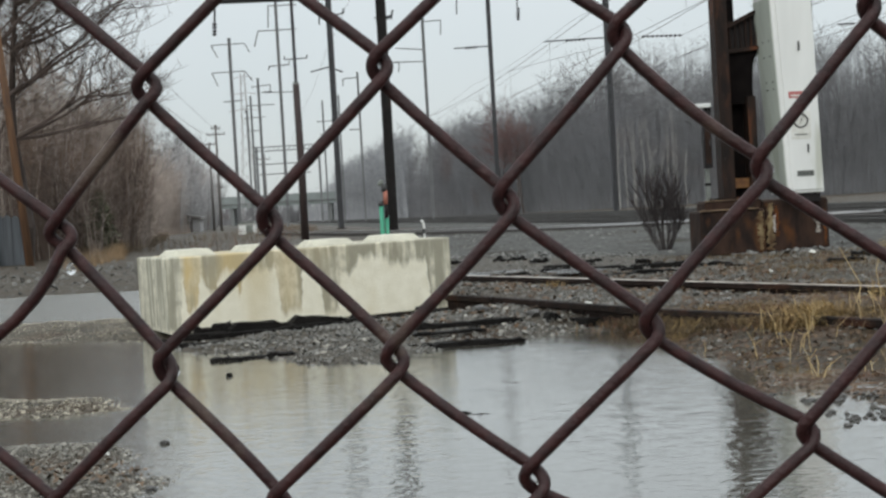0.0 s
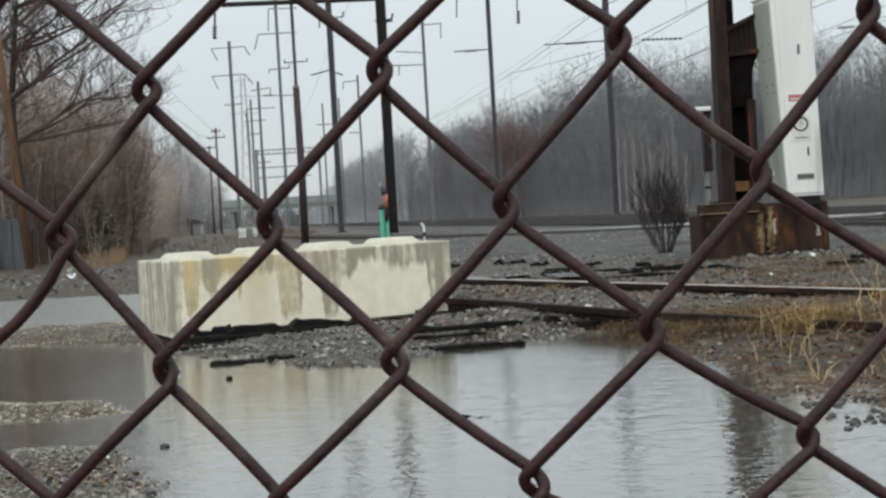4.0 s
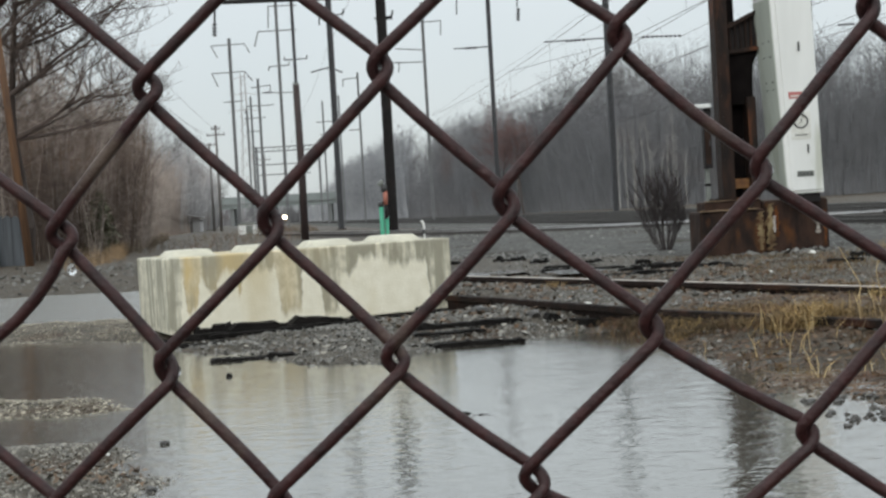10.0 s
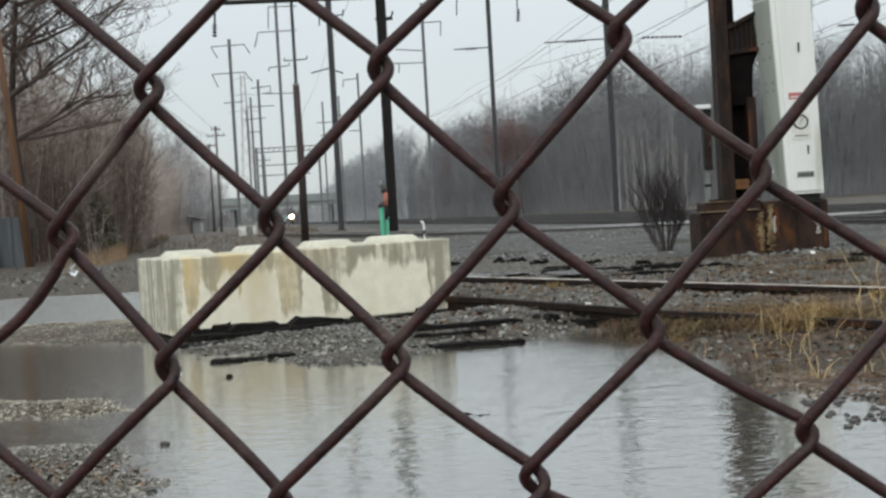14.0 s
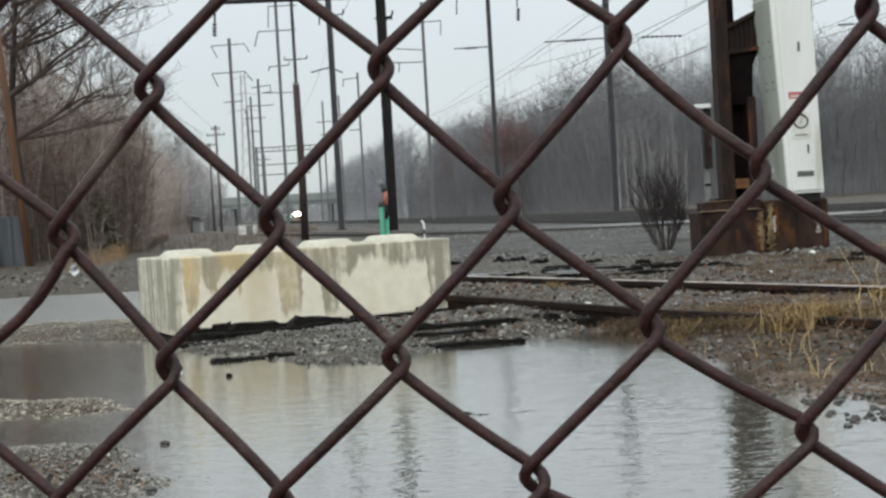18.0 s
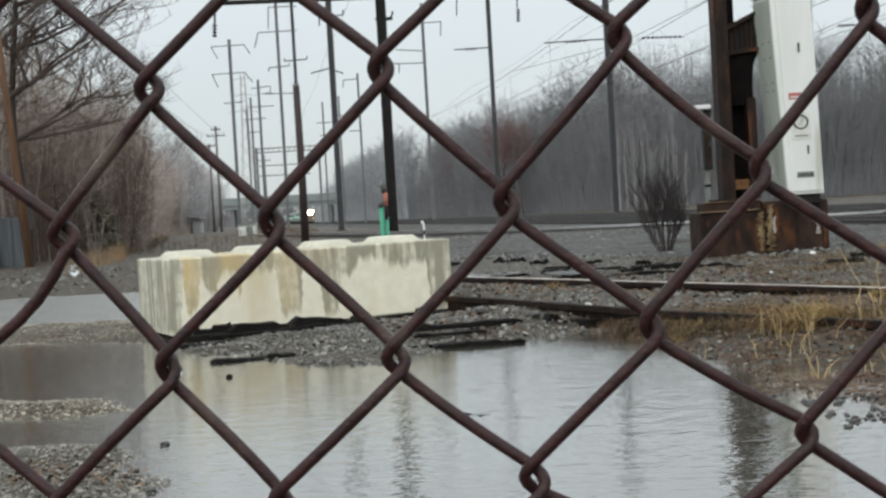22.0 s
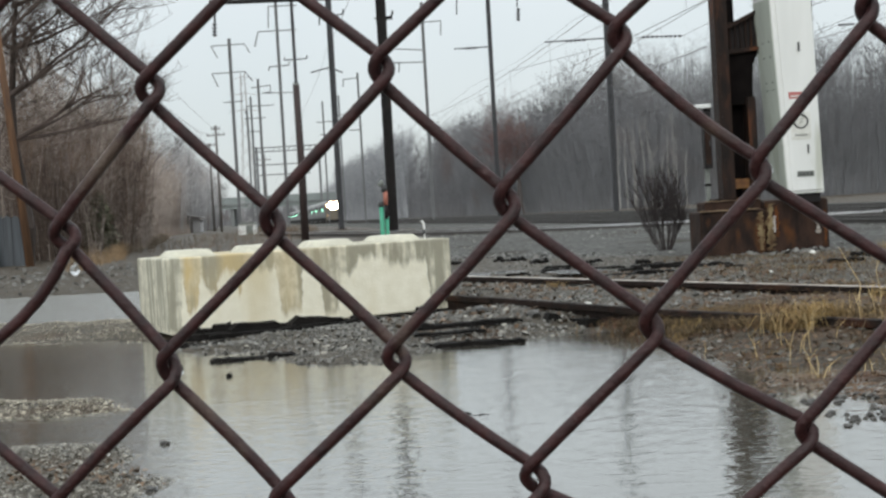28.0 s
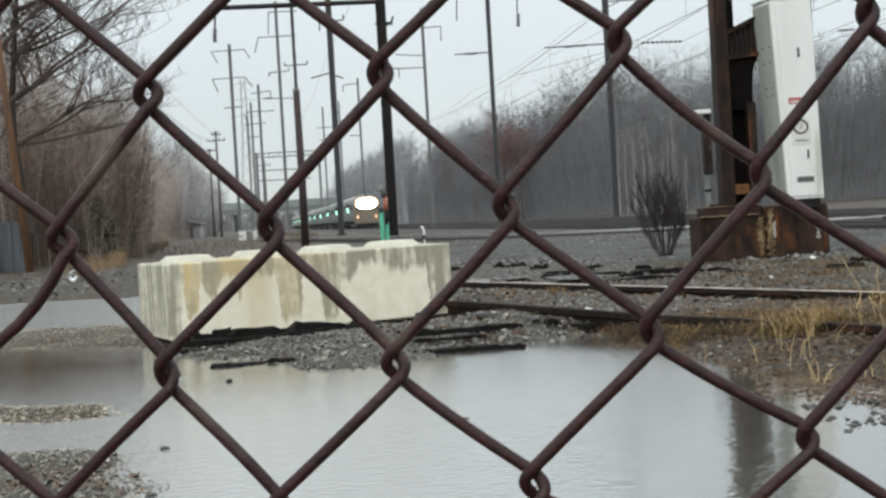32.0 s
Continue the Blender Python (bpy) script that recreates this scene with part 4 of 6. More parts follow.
# ---- steel tower leg with its white cabinet ----
tower = thing("steel_tower", Matrix.Translation((3.75, 18.2, 0.08)), "rust-streaked dark steel catenary tower on stained concrete footings", "tower")
part("footing", Build().box(0.07, 0.1, 0.30, 0.86, 0.8, 0.60), FOOTING, tower, "brown rust-stained concrete footing", bevel=0.03)
part("footing", Build().box(0.12, 0.15, 0.65, 0.76, 0.6, 0.16), FOOTING, tower, bevel=0.03)
part("footing", Build().box(0.93, 0.15, 0.35, 0.84, 0.8, 0.70), FOOTING, tower, "brown rust-stained concrete footing", bevel=0.04)
part("ledge", Build().box(0.03, -0.31, 0.606, 0.78, 0.05, 0.018), PALEEDGE, tower, "pale strip along the footing's ledge", bevel=0.006)
part("ledge", Build().box(0.10, -0.16, 0.732, 0.72, 0.03, 0.012), PALEEDGE, tower, "pale strip along the footing's top edge", bevel=0.005)


def flaked(name, x, z0, z1, width, y, mat, seed, label):
    """An upright ragged patch of old paint, a few millimetres proud."""
    r = random.Random(seed)
    n = 26
    left = [(x - width * r.uniform(0.05, 0.55), z0 + (z1 - z0) * i / n) for i in range(n + 1)]
    right = [(x + width * r.uniform(0.05, 0.55), z0 + (z1 - z0) * (i + r.uniform(-0.3, 0.3)) / n) for i in range(n + 1)]
    v = [(px, y - 0.004, pz) for px, pz in left] + [(px, y - 0.004, pz) for px, pz in right]
    v += [(px, y + 0.004, pz) for px, pz in left] + [(px, y + 0.004, pz) for px, pz in right]
    m = n + 1
    f = [(i, i + 1, m + i + 1, m + i) for i in range(n)]
    f += [(i, i + 1, 2 * m + i + 1, 2 * m + i) for i in range(n)] + [(m + i, m + i + 1, 3 * m + i + 1, 3 * m + i) for i in range(n)]
    part(name, Build().add(v, f), mat, tower, label)


flaked("paint_patch", 0.43, 0.06, 0.56, 0.12, -0.302, PEELED, 1, "yellowed peeling paint")
flaked("paint_patch", 0.57, 0.05, 0.66, 0.14, -0.252, PEELED, 2, "yellowed peeling paint")
flaked("rust_patch", 0.66, 0.22, 0.62, 0.07, -0.252, RUSTSTAIN, 3, "orange rust stain")
flaked("paint_patch", 0.625, 0.28, 0.50, 0.05, -0.257, FLAKE, 4, "flaking white paint")
flaked("paint_patch", 1.20, 0.24, 0.42, 0.07, -0.252, FLAKE, 5, "flaking white paint")
flaked("paint_patch", 1.16, 0.40, 0.50, 0.05, -0.252, FLAKE, 6, "flaking white paint")
flaked("rust_patch", 1.29, 0.08, 0.55, 0.06, -0.252, RUSTSTAIN, 7, "orange rust stain")
flaked("rust_patch", -0.29, 0.05, 0.28, 0.05, -0.302, RUSTSTAIN, 8, "orange rust stain")
part("base_plate", Build().box(0.17, 0.1, 0.745, 0.56, 0.4, 0.04), RUST, tower)
part("flange", Build().box(0.085, 0.05, 4.7, 0.17, 0.34, 7.9), RUST, tower, "rusty flange")
# web sits behind the flanges; its shade there is in the colour
part("web", Build().box(0.28, 0.18, 1.70, 0.42, 0.03, 1.90), WEBSTEEL, tower, "black steel web")
part("web", Build().box(0.20, 0.18, 5.66, 0.24, 0.03, 5.98), WEBSTEEL, tower, "black steel web")
part("flange", Build().box(0.44, 0.05, 1.42, 0.11, 0.34, 1.34), RUST, tower, "rusty flange")
part("batten", Build().box(0.28, 0.02, 2.05, 0.22, 0.03, 0.10), BATTEN, tower, "ochre rusted batten plate")
part("batten", Build().box(0.28, 0.02, 0.95, 0.22, 0.03, 0.13), BATTEN, tower, "ochre rusted batten plate")
arch = [(0.17, 2.0), (0.49, 2.0), (0.49, 2.2), (0.495, 2.36), (0.51, 2.5), (0.54, 2.6), (0.58, 2.66), (0.64, 2.70), (0.64, 2.76), (0.17, 2.66)]
part("haunch", Build().prism(arch, 0.0, 0.16), WEBSTEEL, tower, "black curved haunch plate")
brace = [(0.16, 2.70), (0.64, 2.74), (0.64, 3.22), (0.16, 3.00)]
part("brace", Build().prism(brace, 0.02, 0.12), DARKSTEEL, tower)
part("brace_edge", Build().prism([(0.16, 2.99), (0.64, 3.21), (0.64, 3.27), (0.16, 3.05)], -0.06, 0.16), RUST, tower)
part("brace_edge", Build().prism([(0.16, 2.67), (0.64, 2.71), (0.64, 2.76), (0.16, 2.73)], -0.06, 0.16), RUST, tower)
for i in range(6):
    x = 0.22 + i * 0.07
    part("rib", Build().box(x, 0.0, 2.90 + (x - 0.16) * 0.16, 0.018, 0.06, 0.38), RUST, tower)
part("rear_leg", Build().box(1.02, 0.35, 4.7, 0.26, 0.3, 8.0), DARKSTEEL, tower, "dark olive steel leg", bevel=0.01)
part("rear_flange", Build().box(1.06, 0.19, 5.5, 0.10, 0.02, 4.4), RUST, tower)
for i in range(8):
    part("rivet", Build().lathe([(0.012, 0), (0.01, 0.008), (0.003, 0.012)], 8), RUST, tower).matrix_basis = Matrix.Translation((0.05, -0.121, 1.0 + i * 0.28)) @ pose(0, 0, 0, 90, 0, 0)
part("cross_beam", Build().box(4.5, 0.3, 8.6, 9.6, 0.4, 0.5), DARKSTEEL, tower)

cabinet = thing("white_cabinet", Matrix.Translation((4.40, 17.71, 0.80)) @ pose(0, 0, 0, 0, 0, 12) @ Matrix.Diagonal((1.20, 1, 1, 1)), "tall white metal switch cabinet fixed to the steel tower", "cabinet")


def tapered(b):
    """The hinge side of the cabinet leans in towards its foot."""
    b.v = [(x + 0.11 * (1 - z / 2.65) * max(0.0, 1 - x / 0.53) - 0.045 * z / 2.65 * max(0.0, x / 0.53), y, z) for x, y, z in b.v]
    return b


part("case", tapered(Build().box(0.27, 0.26, 1.35, 0.53, 0.52, 2.60)), WHITE, cabinet, bevel=0.012)
part("door", tapered(Build().box(0.29, -0.008, 1.35, 0.46, 0.016, 2.52)), WHITE, cabinet, "flat white door", bevel=0.004)
# thin panel that carries the side's shading in its colour
part("side_panel", tapered(Build().box(0.0, 0.26, 1.35, 0.012, 0.47, 2.50)), SHADEPANEL, cabinet, "white side panel, its shading put in as greenish grey", bevel=0.003)
for z in (1.42, 1.52, 1.85, 2.05):
    for y in (0.12, 0.30):
        part("bolt", tapered(Build().box(-0.008, y, z, 0.012, 0.02, 0.02)), INK, cabinet)
part("foot", Build().box(0.33, 0.20, 0.0, 0.34, 0.32, 0.13), DARKSTEEL, cabinet)
part("drip_edge", Build().box(0.25, 0.255, 2.665, 0.52, 0.55, 0.02), WHITE, cabinet)
part("handle", Build().box(0.30, -0.03, 1.96, 0.014, 0.03, 0.12), INK, cabinet, "narrow dark latch", bevel=0.004)
part("handle", Build().box(0.355, -0.03, 0.63, 0.012, 0.03, 0.11), INK, cabinet, "narrow dark latch", bevel=0.004)
part("warning_label", Build().box(0.265, -0.019, 1.33, 0.21, 0.004, 0.085), RED, cabinet, "red and white warning label")
part("print_bar", Build().box(0.265, -0.022, 1.318, 0.17, 0.003, 0.02), LITTER, cabinet)
part("sign", Build().box(0.285, -0.019, 0.93, 0.23, 0.004, 0.36), LITTER, cabinet, "white sign with a black ringed mark")
ring = [(0.285 + 0.080 * math.cos(a * 0.2618), -0.024, 0.99 + 0.085 * math.sin(a * 0.2618)) for a in range(25)]
part("ring_mark", Build().tube(ring, 0.011, 5), INK, cabinet)
part("bolt_mark", Build().prism([(0.255, 0.94), (0.30, 1.00), (0.28, 1.005), (0.32, 1.05), (0.29, 1.01), (0.305, 1.00)], -0.026, -0.022), INK, cabinet)
part("print_bar", Build().box(0.285, -0.023, 0.81, 0.15, 0.003, 0.016), GREYPAINT, cabinet)
part("number_plate", Build().box(0.315, -0.019, 0.305, 0.20, 0.004, 0.075), GREYPAINT, cabinet, "grey plate with printed bars")
for i in range(4):
    part("print_bar", Build().box(0.25 + i * 0.043, -0.023, 0.305, 0.026, 0.003, 0.04), INK, cabinet)
part("conduit", Build().tube([(0.40, 0.24, 2.66), (0.40, 0.24, 6.5)], 0.075, 12), WHITE, cabinet, "white riser pipe", smooth=True)
part("conduit", Build().tube([(0.565, 0.2, 2.3), (0.565, 0.2, 3.1), (0.565, 0.2, 6.0)], 0.014, 6), DARKSTEEL, cabinet)
part("hasp", Build().box(0.55, 0.2, 0.62, 0.05, 0.05, 0.03), DARKSTEEL, cabinet)

relay = thing("relay_box_post", Matrix.Translation((4.52, 23.0, 0.08)), "faded grey-green relay box on a steel post with white cap", "relay box")
part("post", Build().box(0, 0, 0.65, 0.07, 0.07, 1.3), GREYPAINT, relay)
part("box", Build().box(0.02, 0, 1.75, 0.13, 0.2, 0.95), DARKSTEEL, relay, bevel=0.01)
part("door_panel", Build().box(0.02, -0.103, 1.75, 0.09, 0.006, 0.8), FOOTING, relay, "brown stained door panel")
part("latch", Build().box(0.05, -0.115, 1.7, 0.02, 0.02, 0.09), INK, relay)
part("clamp", Build().box(0, 0, 1.0, 0.10, 0.10, 0.04), DARKSTEEL, relay)
part("cap", Build().box(-0.04, 0, 2.32, 0.26, 0.3, 0.07), WHITE, relay, "white cap", bevel=0.01)
part("bracket", Build().box(0.05, 0, 2.22, 0.1, 0.1, 0.14), DARKSTEEL, relay)

# ---- small posts behind the block ----
marker = thing("marker_post", Matrix.Translation((-0.67, 16.0, z_at(-0.67, 16.0))), "green and orange marker post with dark fittings and grey cap", "post")
part("sleeve", Build().tube([(-0.025, 0, 0), (-0.025, 0, 0.85)], 0.027, 10), GREENPAINT, marker, "bright green sleeve", smooth=True)
part("sleeve", Build().tube([(0.03, 0.02, 0), (0.032, 0.02, 0.73)], 0.022, 10), GREENPAINT, marker, smooth=True)
part("collar", Build().tube([(-0.03, 0, 0.84), (-0.03, 0, 0.90)], 0.032, 10), INK, marker, "black collar", smooth=True)
part("upper_tube", Build().tube([(0.03, 0, 0.70), (0.03, 0, 0.86)], 0.020, 10), DARKSTEEL, marker, smooth=True)
part("upper_tube", Build().tube([(0.03, 0, 0.86), (0.03, 0, 1.02)], 0.027, 10), ORANGE, marker, "faded orange tube", smooth=True)
part("lamp_head", Build().tube([(0.02, 0, 1.01), (0.015, 0, 1.10)], 0.032, 10), INK, marker, "black lamp head", smooth=True)
part("cap", Build().tube([(-0.035, 0, 1.08), (0.005, 0, 1.15)], [0.034, 0.022], 10), GREYPAINT, marker, "pale grey cap", smooth=True)
stake = thing("vent_pipe", Matrix.Translation((-0.17, 13.0, z_at(-0.17, 13.0))), "bent white vent pipe behind the block", "pipe")
part("pipe", Build().tube([(0, 0, -0.05), (0, 0, 0.58), (-0.004, 0, 0.62), (-0.016, 0, 0.642), (-0.03, 0, 0.632)], 0.0095, 8), WHITE, stake, smooth=True)
part("band", Build().tube([(0, 0, 0.52), (0, 0, 0.56)], 0.018, 8), INK, stake)

# ---- overhead line poles ----


def insulator(b, p, q, r, n=6):
    """A row of discs between two points."""
    p, q = Vector(p), Vector(q)
    for i in range(n):
        a, c = p.lerp(q, (i + 0.15) / n), p.lerp(q, (i + 0.85) / n)
        b.tube([a, a.lerp(c, 0.5), c], [r * 0.5, r, r * 0.4], 7)
    b.tube([p, q], r * 0.25, 5)


def h_column(b, h, w, t=0.05):
    b.box(-w / 2 + t / 2, 0, h / 2, t, w, h)
    b.box(w / 2 - t / 2, 0, h / 2, t, w, h)
    b.box(0, 0, h / 2, w - 2 * t, t, h)


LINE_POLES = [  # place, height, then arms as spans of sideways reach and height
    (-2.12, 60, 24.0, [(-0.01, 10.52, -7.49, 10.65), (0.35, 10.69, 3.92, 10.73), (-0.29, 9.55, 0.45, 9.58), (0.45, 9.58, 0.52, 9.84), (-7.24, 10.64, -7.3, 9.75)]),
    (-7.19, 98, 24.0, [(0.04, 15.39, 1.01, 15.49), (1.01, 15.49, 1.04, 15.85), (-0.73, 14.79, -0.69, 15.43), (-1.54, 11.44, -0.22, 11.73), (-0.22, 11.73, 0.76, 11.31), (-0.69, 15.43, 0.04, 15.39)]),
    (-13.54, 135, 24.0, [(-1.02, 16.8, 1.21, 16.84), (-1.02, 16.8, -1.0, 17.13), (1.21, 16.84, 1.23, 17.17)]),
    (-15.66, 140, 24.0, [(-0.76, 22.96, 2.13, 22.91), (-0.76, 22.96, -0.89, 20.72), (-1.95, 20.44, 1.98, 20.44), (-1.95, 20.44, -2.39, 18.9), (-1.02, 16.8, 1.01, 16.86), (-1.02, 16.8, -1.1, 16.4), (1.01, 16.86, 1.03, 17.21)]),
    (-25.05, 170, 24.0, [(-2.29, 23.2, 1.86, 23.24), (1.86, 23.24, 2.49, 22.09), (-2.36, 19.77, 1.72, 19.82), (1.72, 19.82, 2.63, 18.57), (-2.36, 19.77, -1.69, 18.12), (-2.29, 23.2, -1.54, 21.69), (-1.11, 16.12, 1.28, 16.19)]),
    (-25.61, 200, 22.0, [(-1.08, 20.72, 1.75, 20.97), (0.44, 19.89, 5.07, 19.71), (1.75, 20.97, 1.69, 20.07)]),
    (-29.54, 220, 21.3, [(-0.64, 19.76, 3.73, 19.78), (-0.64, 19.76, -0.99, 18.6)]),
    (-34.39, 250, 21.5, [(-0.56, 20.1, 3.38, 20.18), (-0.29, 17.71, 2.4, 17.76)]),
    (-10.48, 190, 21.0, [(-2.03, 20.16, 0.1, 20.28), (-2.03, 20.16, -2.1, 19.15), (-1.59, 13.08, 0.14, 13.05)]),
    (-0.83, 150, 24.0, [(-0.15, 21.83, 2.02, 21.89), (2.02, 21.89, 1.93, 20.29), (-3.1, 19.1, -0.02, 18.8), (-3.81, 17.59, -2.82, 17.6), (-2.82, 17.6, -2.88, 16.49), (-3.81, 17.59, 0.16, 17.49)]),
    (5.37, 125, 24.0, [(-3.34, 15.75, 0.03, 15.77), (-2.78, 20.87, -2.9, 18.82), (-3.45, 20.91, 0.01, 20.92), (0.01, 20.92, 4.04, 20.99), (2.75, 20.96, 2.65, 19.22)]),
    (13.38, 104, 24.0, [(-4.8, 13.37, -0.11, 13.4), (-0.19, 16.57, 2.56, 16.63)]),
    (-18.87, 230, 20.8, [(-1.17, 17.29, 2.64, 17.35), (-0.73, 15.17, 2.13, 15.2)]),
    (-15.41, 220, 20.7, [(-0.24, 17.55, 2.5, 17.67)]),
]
WIDTHS = (0.43, 0.41, 0.29, 0.28, 0.36, 0.34, 0.30, 0.30, 0.28, 0.34, 0.38, 0.44, 0.26, 0.26)
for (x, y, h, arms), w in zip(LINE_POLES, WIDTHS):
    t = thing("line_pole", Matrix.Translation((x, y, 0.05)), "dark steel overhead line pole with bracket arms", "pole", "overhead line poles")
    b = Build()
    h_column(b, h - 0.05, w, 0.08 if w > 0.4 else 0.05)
    # steel takes a paler colour farther off, in place of haze
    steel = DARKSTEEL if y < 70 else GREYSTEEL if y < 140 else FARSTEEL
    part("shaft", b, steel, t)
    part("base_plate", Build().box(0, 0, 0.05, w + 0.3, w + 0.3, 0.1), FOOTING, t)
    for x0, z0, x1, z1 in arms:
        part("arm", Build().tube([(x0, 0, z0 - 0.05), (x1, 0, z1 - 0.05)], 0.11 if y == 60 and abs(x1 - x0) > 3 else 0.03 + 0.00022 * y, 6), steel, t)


def hung(pole_index, p, q, r, n):
    x, y, h, arms = LINE_POLES[pole_index]
    t = thing("insulator_string", Matrix.Translation((x + p[0], y, p[1])), "string of dark insulator discs on the line", "insulator", "insulators")
    b = Build()
    insulator(b, (0, 0, 0), (q[0] - p[0], 0, q[1] - p[1]), r, n)
    part("disc_string", b, PORCELAIN, t)


hung(0, (-7.30, 9.75), (-7.34, 9.15), 0.13, 4)
hung(10, (2.75, 19.15), (2.68, 17.95), 0.22, 5)
hung(10, (-2.3, 15.72), (-1.2, 15.74), 0.16, 5)
hung(11, (-3.2, 13.34), (-1.6, 13.37), 0.12, 5)
hung(0, (0.2, 9.5), (0.5, 9.52), 0.09, 3)
hung(5, (0.9, 19.9), (2.0, 19.88), 0.18, 5)

stub = thing("wooden_pole", Matrix.Translation((-4.52, 45, 0.05)), "weathered dark wooden pole with a pale capped top", "pole")
part("shaft", Build().tube([(0, 0, 0), (0.02, 0, 2.5), (0, 0, 5.3)], [0.135, 0.125, 0.11], 10), TARPOLE, stub, smooth=True)
part("cap", Build().tube([(0, 0, 5.29), (0, 0, 5.36)], [0.115, 0.10], 10), GREYPAINT, stub, "pale metal cap")

for x, y, h, spans in ((-29.0, 180, 14.1, ((-1.2, 1.2, 12.8), (-0.6, 0.6, 13.6))), (-33.3, 200, 13.0, ((-0.9, 0.9, 12.7),)), (-33.0, 260, 14.0, ((-1.2, 1.2, 12.9),))):
    t = thing("utility_pole", Matrix.Translation((x, y, 0.0)), "grey wooden utility pole with cross-arms", "pole", "utility poles")
    part("shaft", Build().tube([(0, 0, 0), (0, 0, h)], [0.19, 0.14], 8), GREYPOLE, t, smooth=True)
    for a, c, z in spans:
        part("cross_arm", Build().box((a + c) / 2, -0.15, z, c - a, 0.12, 0.14), GREYPOLE, t)
        for k in range(4):
            part("pin", Build().tube([(a + 0.1 + k * (c - a - 0.2) / 3, -0.15, z + 0.05), (a + 0.1 + k * (c - a - 0.2) / 3, -0.15, z + 0.35)], 0.05, 6), PORCELAIN, t)

lean = thing("leaning_pole", Matrix.Translation((-10.91, 36, 0.05)) @ pose(0, 0, 0, 0, -4.3, 0), "brown wooden pole leaning at the edge of the trees", "pole")
part("shaft", Build().tube([(0, 0, -0.1), (0, 0, 4), (0, 0, 8)], [0.12, 0.10, 0.09], 10), POLEWOOD, lean, smooth=True)

gantry = thing("signal_gantry", Matrix.Translation((-33, 300, 0.0)), "distant grey steel signal gantry across the tracks", "gantry")
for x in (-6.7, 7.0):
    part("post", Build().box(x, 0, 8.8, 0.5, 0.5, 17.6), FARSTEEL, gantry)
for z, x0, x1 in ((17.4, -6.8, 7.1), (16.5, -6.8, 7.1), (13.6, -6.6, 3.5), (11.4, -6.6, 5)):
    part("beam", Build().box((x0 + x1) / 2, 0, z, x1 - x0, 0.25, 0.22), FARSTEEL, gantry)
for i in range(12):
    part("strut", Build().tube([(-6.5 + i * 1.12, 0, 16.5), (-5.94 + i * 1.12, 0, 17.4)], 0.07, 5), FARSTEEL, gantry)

# the mast's colour is paled to look hazy
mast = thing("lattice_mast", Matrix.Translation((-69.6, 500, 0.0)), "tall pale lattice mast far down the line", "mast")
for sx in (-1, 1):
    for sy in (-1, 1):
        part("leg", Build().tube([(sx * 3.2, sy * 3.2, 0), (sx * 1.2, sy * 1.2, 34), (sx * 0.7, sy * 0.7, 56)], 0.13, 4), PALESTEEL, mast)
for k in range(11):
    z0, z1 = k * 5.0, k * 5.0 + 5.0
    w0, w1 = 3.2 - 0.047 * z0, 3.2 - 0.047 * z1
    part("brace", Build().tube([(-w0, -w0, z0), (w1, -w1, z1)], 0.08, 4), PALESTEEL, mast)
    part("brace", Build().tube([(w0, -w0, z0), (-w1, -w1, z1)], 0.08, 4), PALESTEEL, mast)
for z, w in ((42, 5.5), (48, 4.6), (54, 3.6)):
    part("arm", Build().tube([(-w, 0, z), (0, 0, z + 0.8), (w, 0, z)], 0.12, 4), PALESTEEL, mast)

# ---- overhead wires ----


def span_points(across, z0, sag, s0, s1, span, step):
    out = []
    s = s0
    while s <= s1:
        f = ((s - s0) % span) / span
        out.append(line_at(s, across, z0 - 4 * sag * f * (1 - f)))
        s += step
    return out


for across in (13.0, 17.0, 21.0, 25.0):
    wires = thing("overhead_wire", Matrix(), "thin dark overhead contact wire and messenger cable", "overhead wire", "overhead wires")
    top = span_points(across, 8.2, 0.45, -8, 620, 57, 57 / 12)
    low = [Vector((p.x, p.y, 6.5)) for p in top]
    part("messenger", Build().tube(top, 0.012, 4), CABLE, wires)
    part("contact_wire", Build().tube(low, 0.010, 4), CABLE, wires)
    for i in range(2, 60, 2):
        part("hanger", Build().tube([top[i], low[i]], 0.006, 3), CABLE, wires)
for across, z, sag in ((6.6, 15.4, 0.5), (26, 14.5, 0.5), (28.2, 17.0, 0.5)):
    wires = thing("feeder_cable", Matrix(), "thin dark feeder cable high over the line", "cable", "overhead wires")
    part("cable", Build().tube(span_points(across, z, sag, 3, 500, 57, 5.7), 0.012, 4), CABLE, wires)
lane = thing("lane_cable", Matrix(), "thin dark cables strung between utility poles", "cable", "overhead wires")
for dx, z in ((-1.1, 13.0), (1.1, 13.0), (0, 12.2)):
    part("cable", Build().tube([(-29 + dx, 180, z), (-26 + dx, 150, z - 1), (-22 + dx, 110, z - 1.2), (-17 + dx, 60, z)], 0.014, 4), FARSTEEL, lane)

for pts in (((2.21, 4.88), (6.15, 5.66), (7.34, 5.63), (8.91, 6.28)), ((10.84, 5.26), (11.91, 5.68), (12.39, 5.68), (14.53, 6.28))):
    run = [Vector((x, 40, z)) - Vector((3.75, 18.2, 0.08)) for x, z in pts]
    part("span_wire", Build().tube(run[:2], 0.006, 4), CABLE, tower)
    part("span_wire", Build().tube(run[2:], 0.006, 4), CABLE, tower)
    rod = Build()
    insulator(rod, run[1], run[2], 0.045, 9)
    part("insulator", rod, PORCELAIN, tower, "dark ribbed insulator rod")

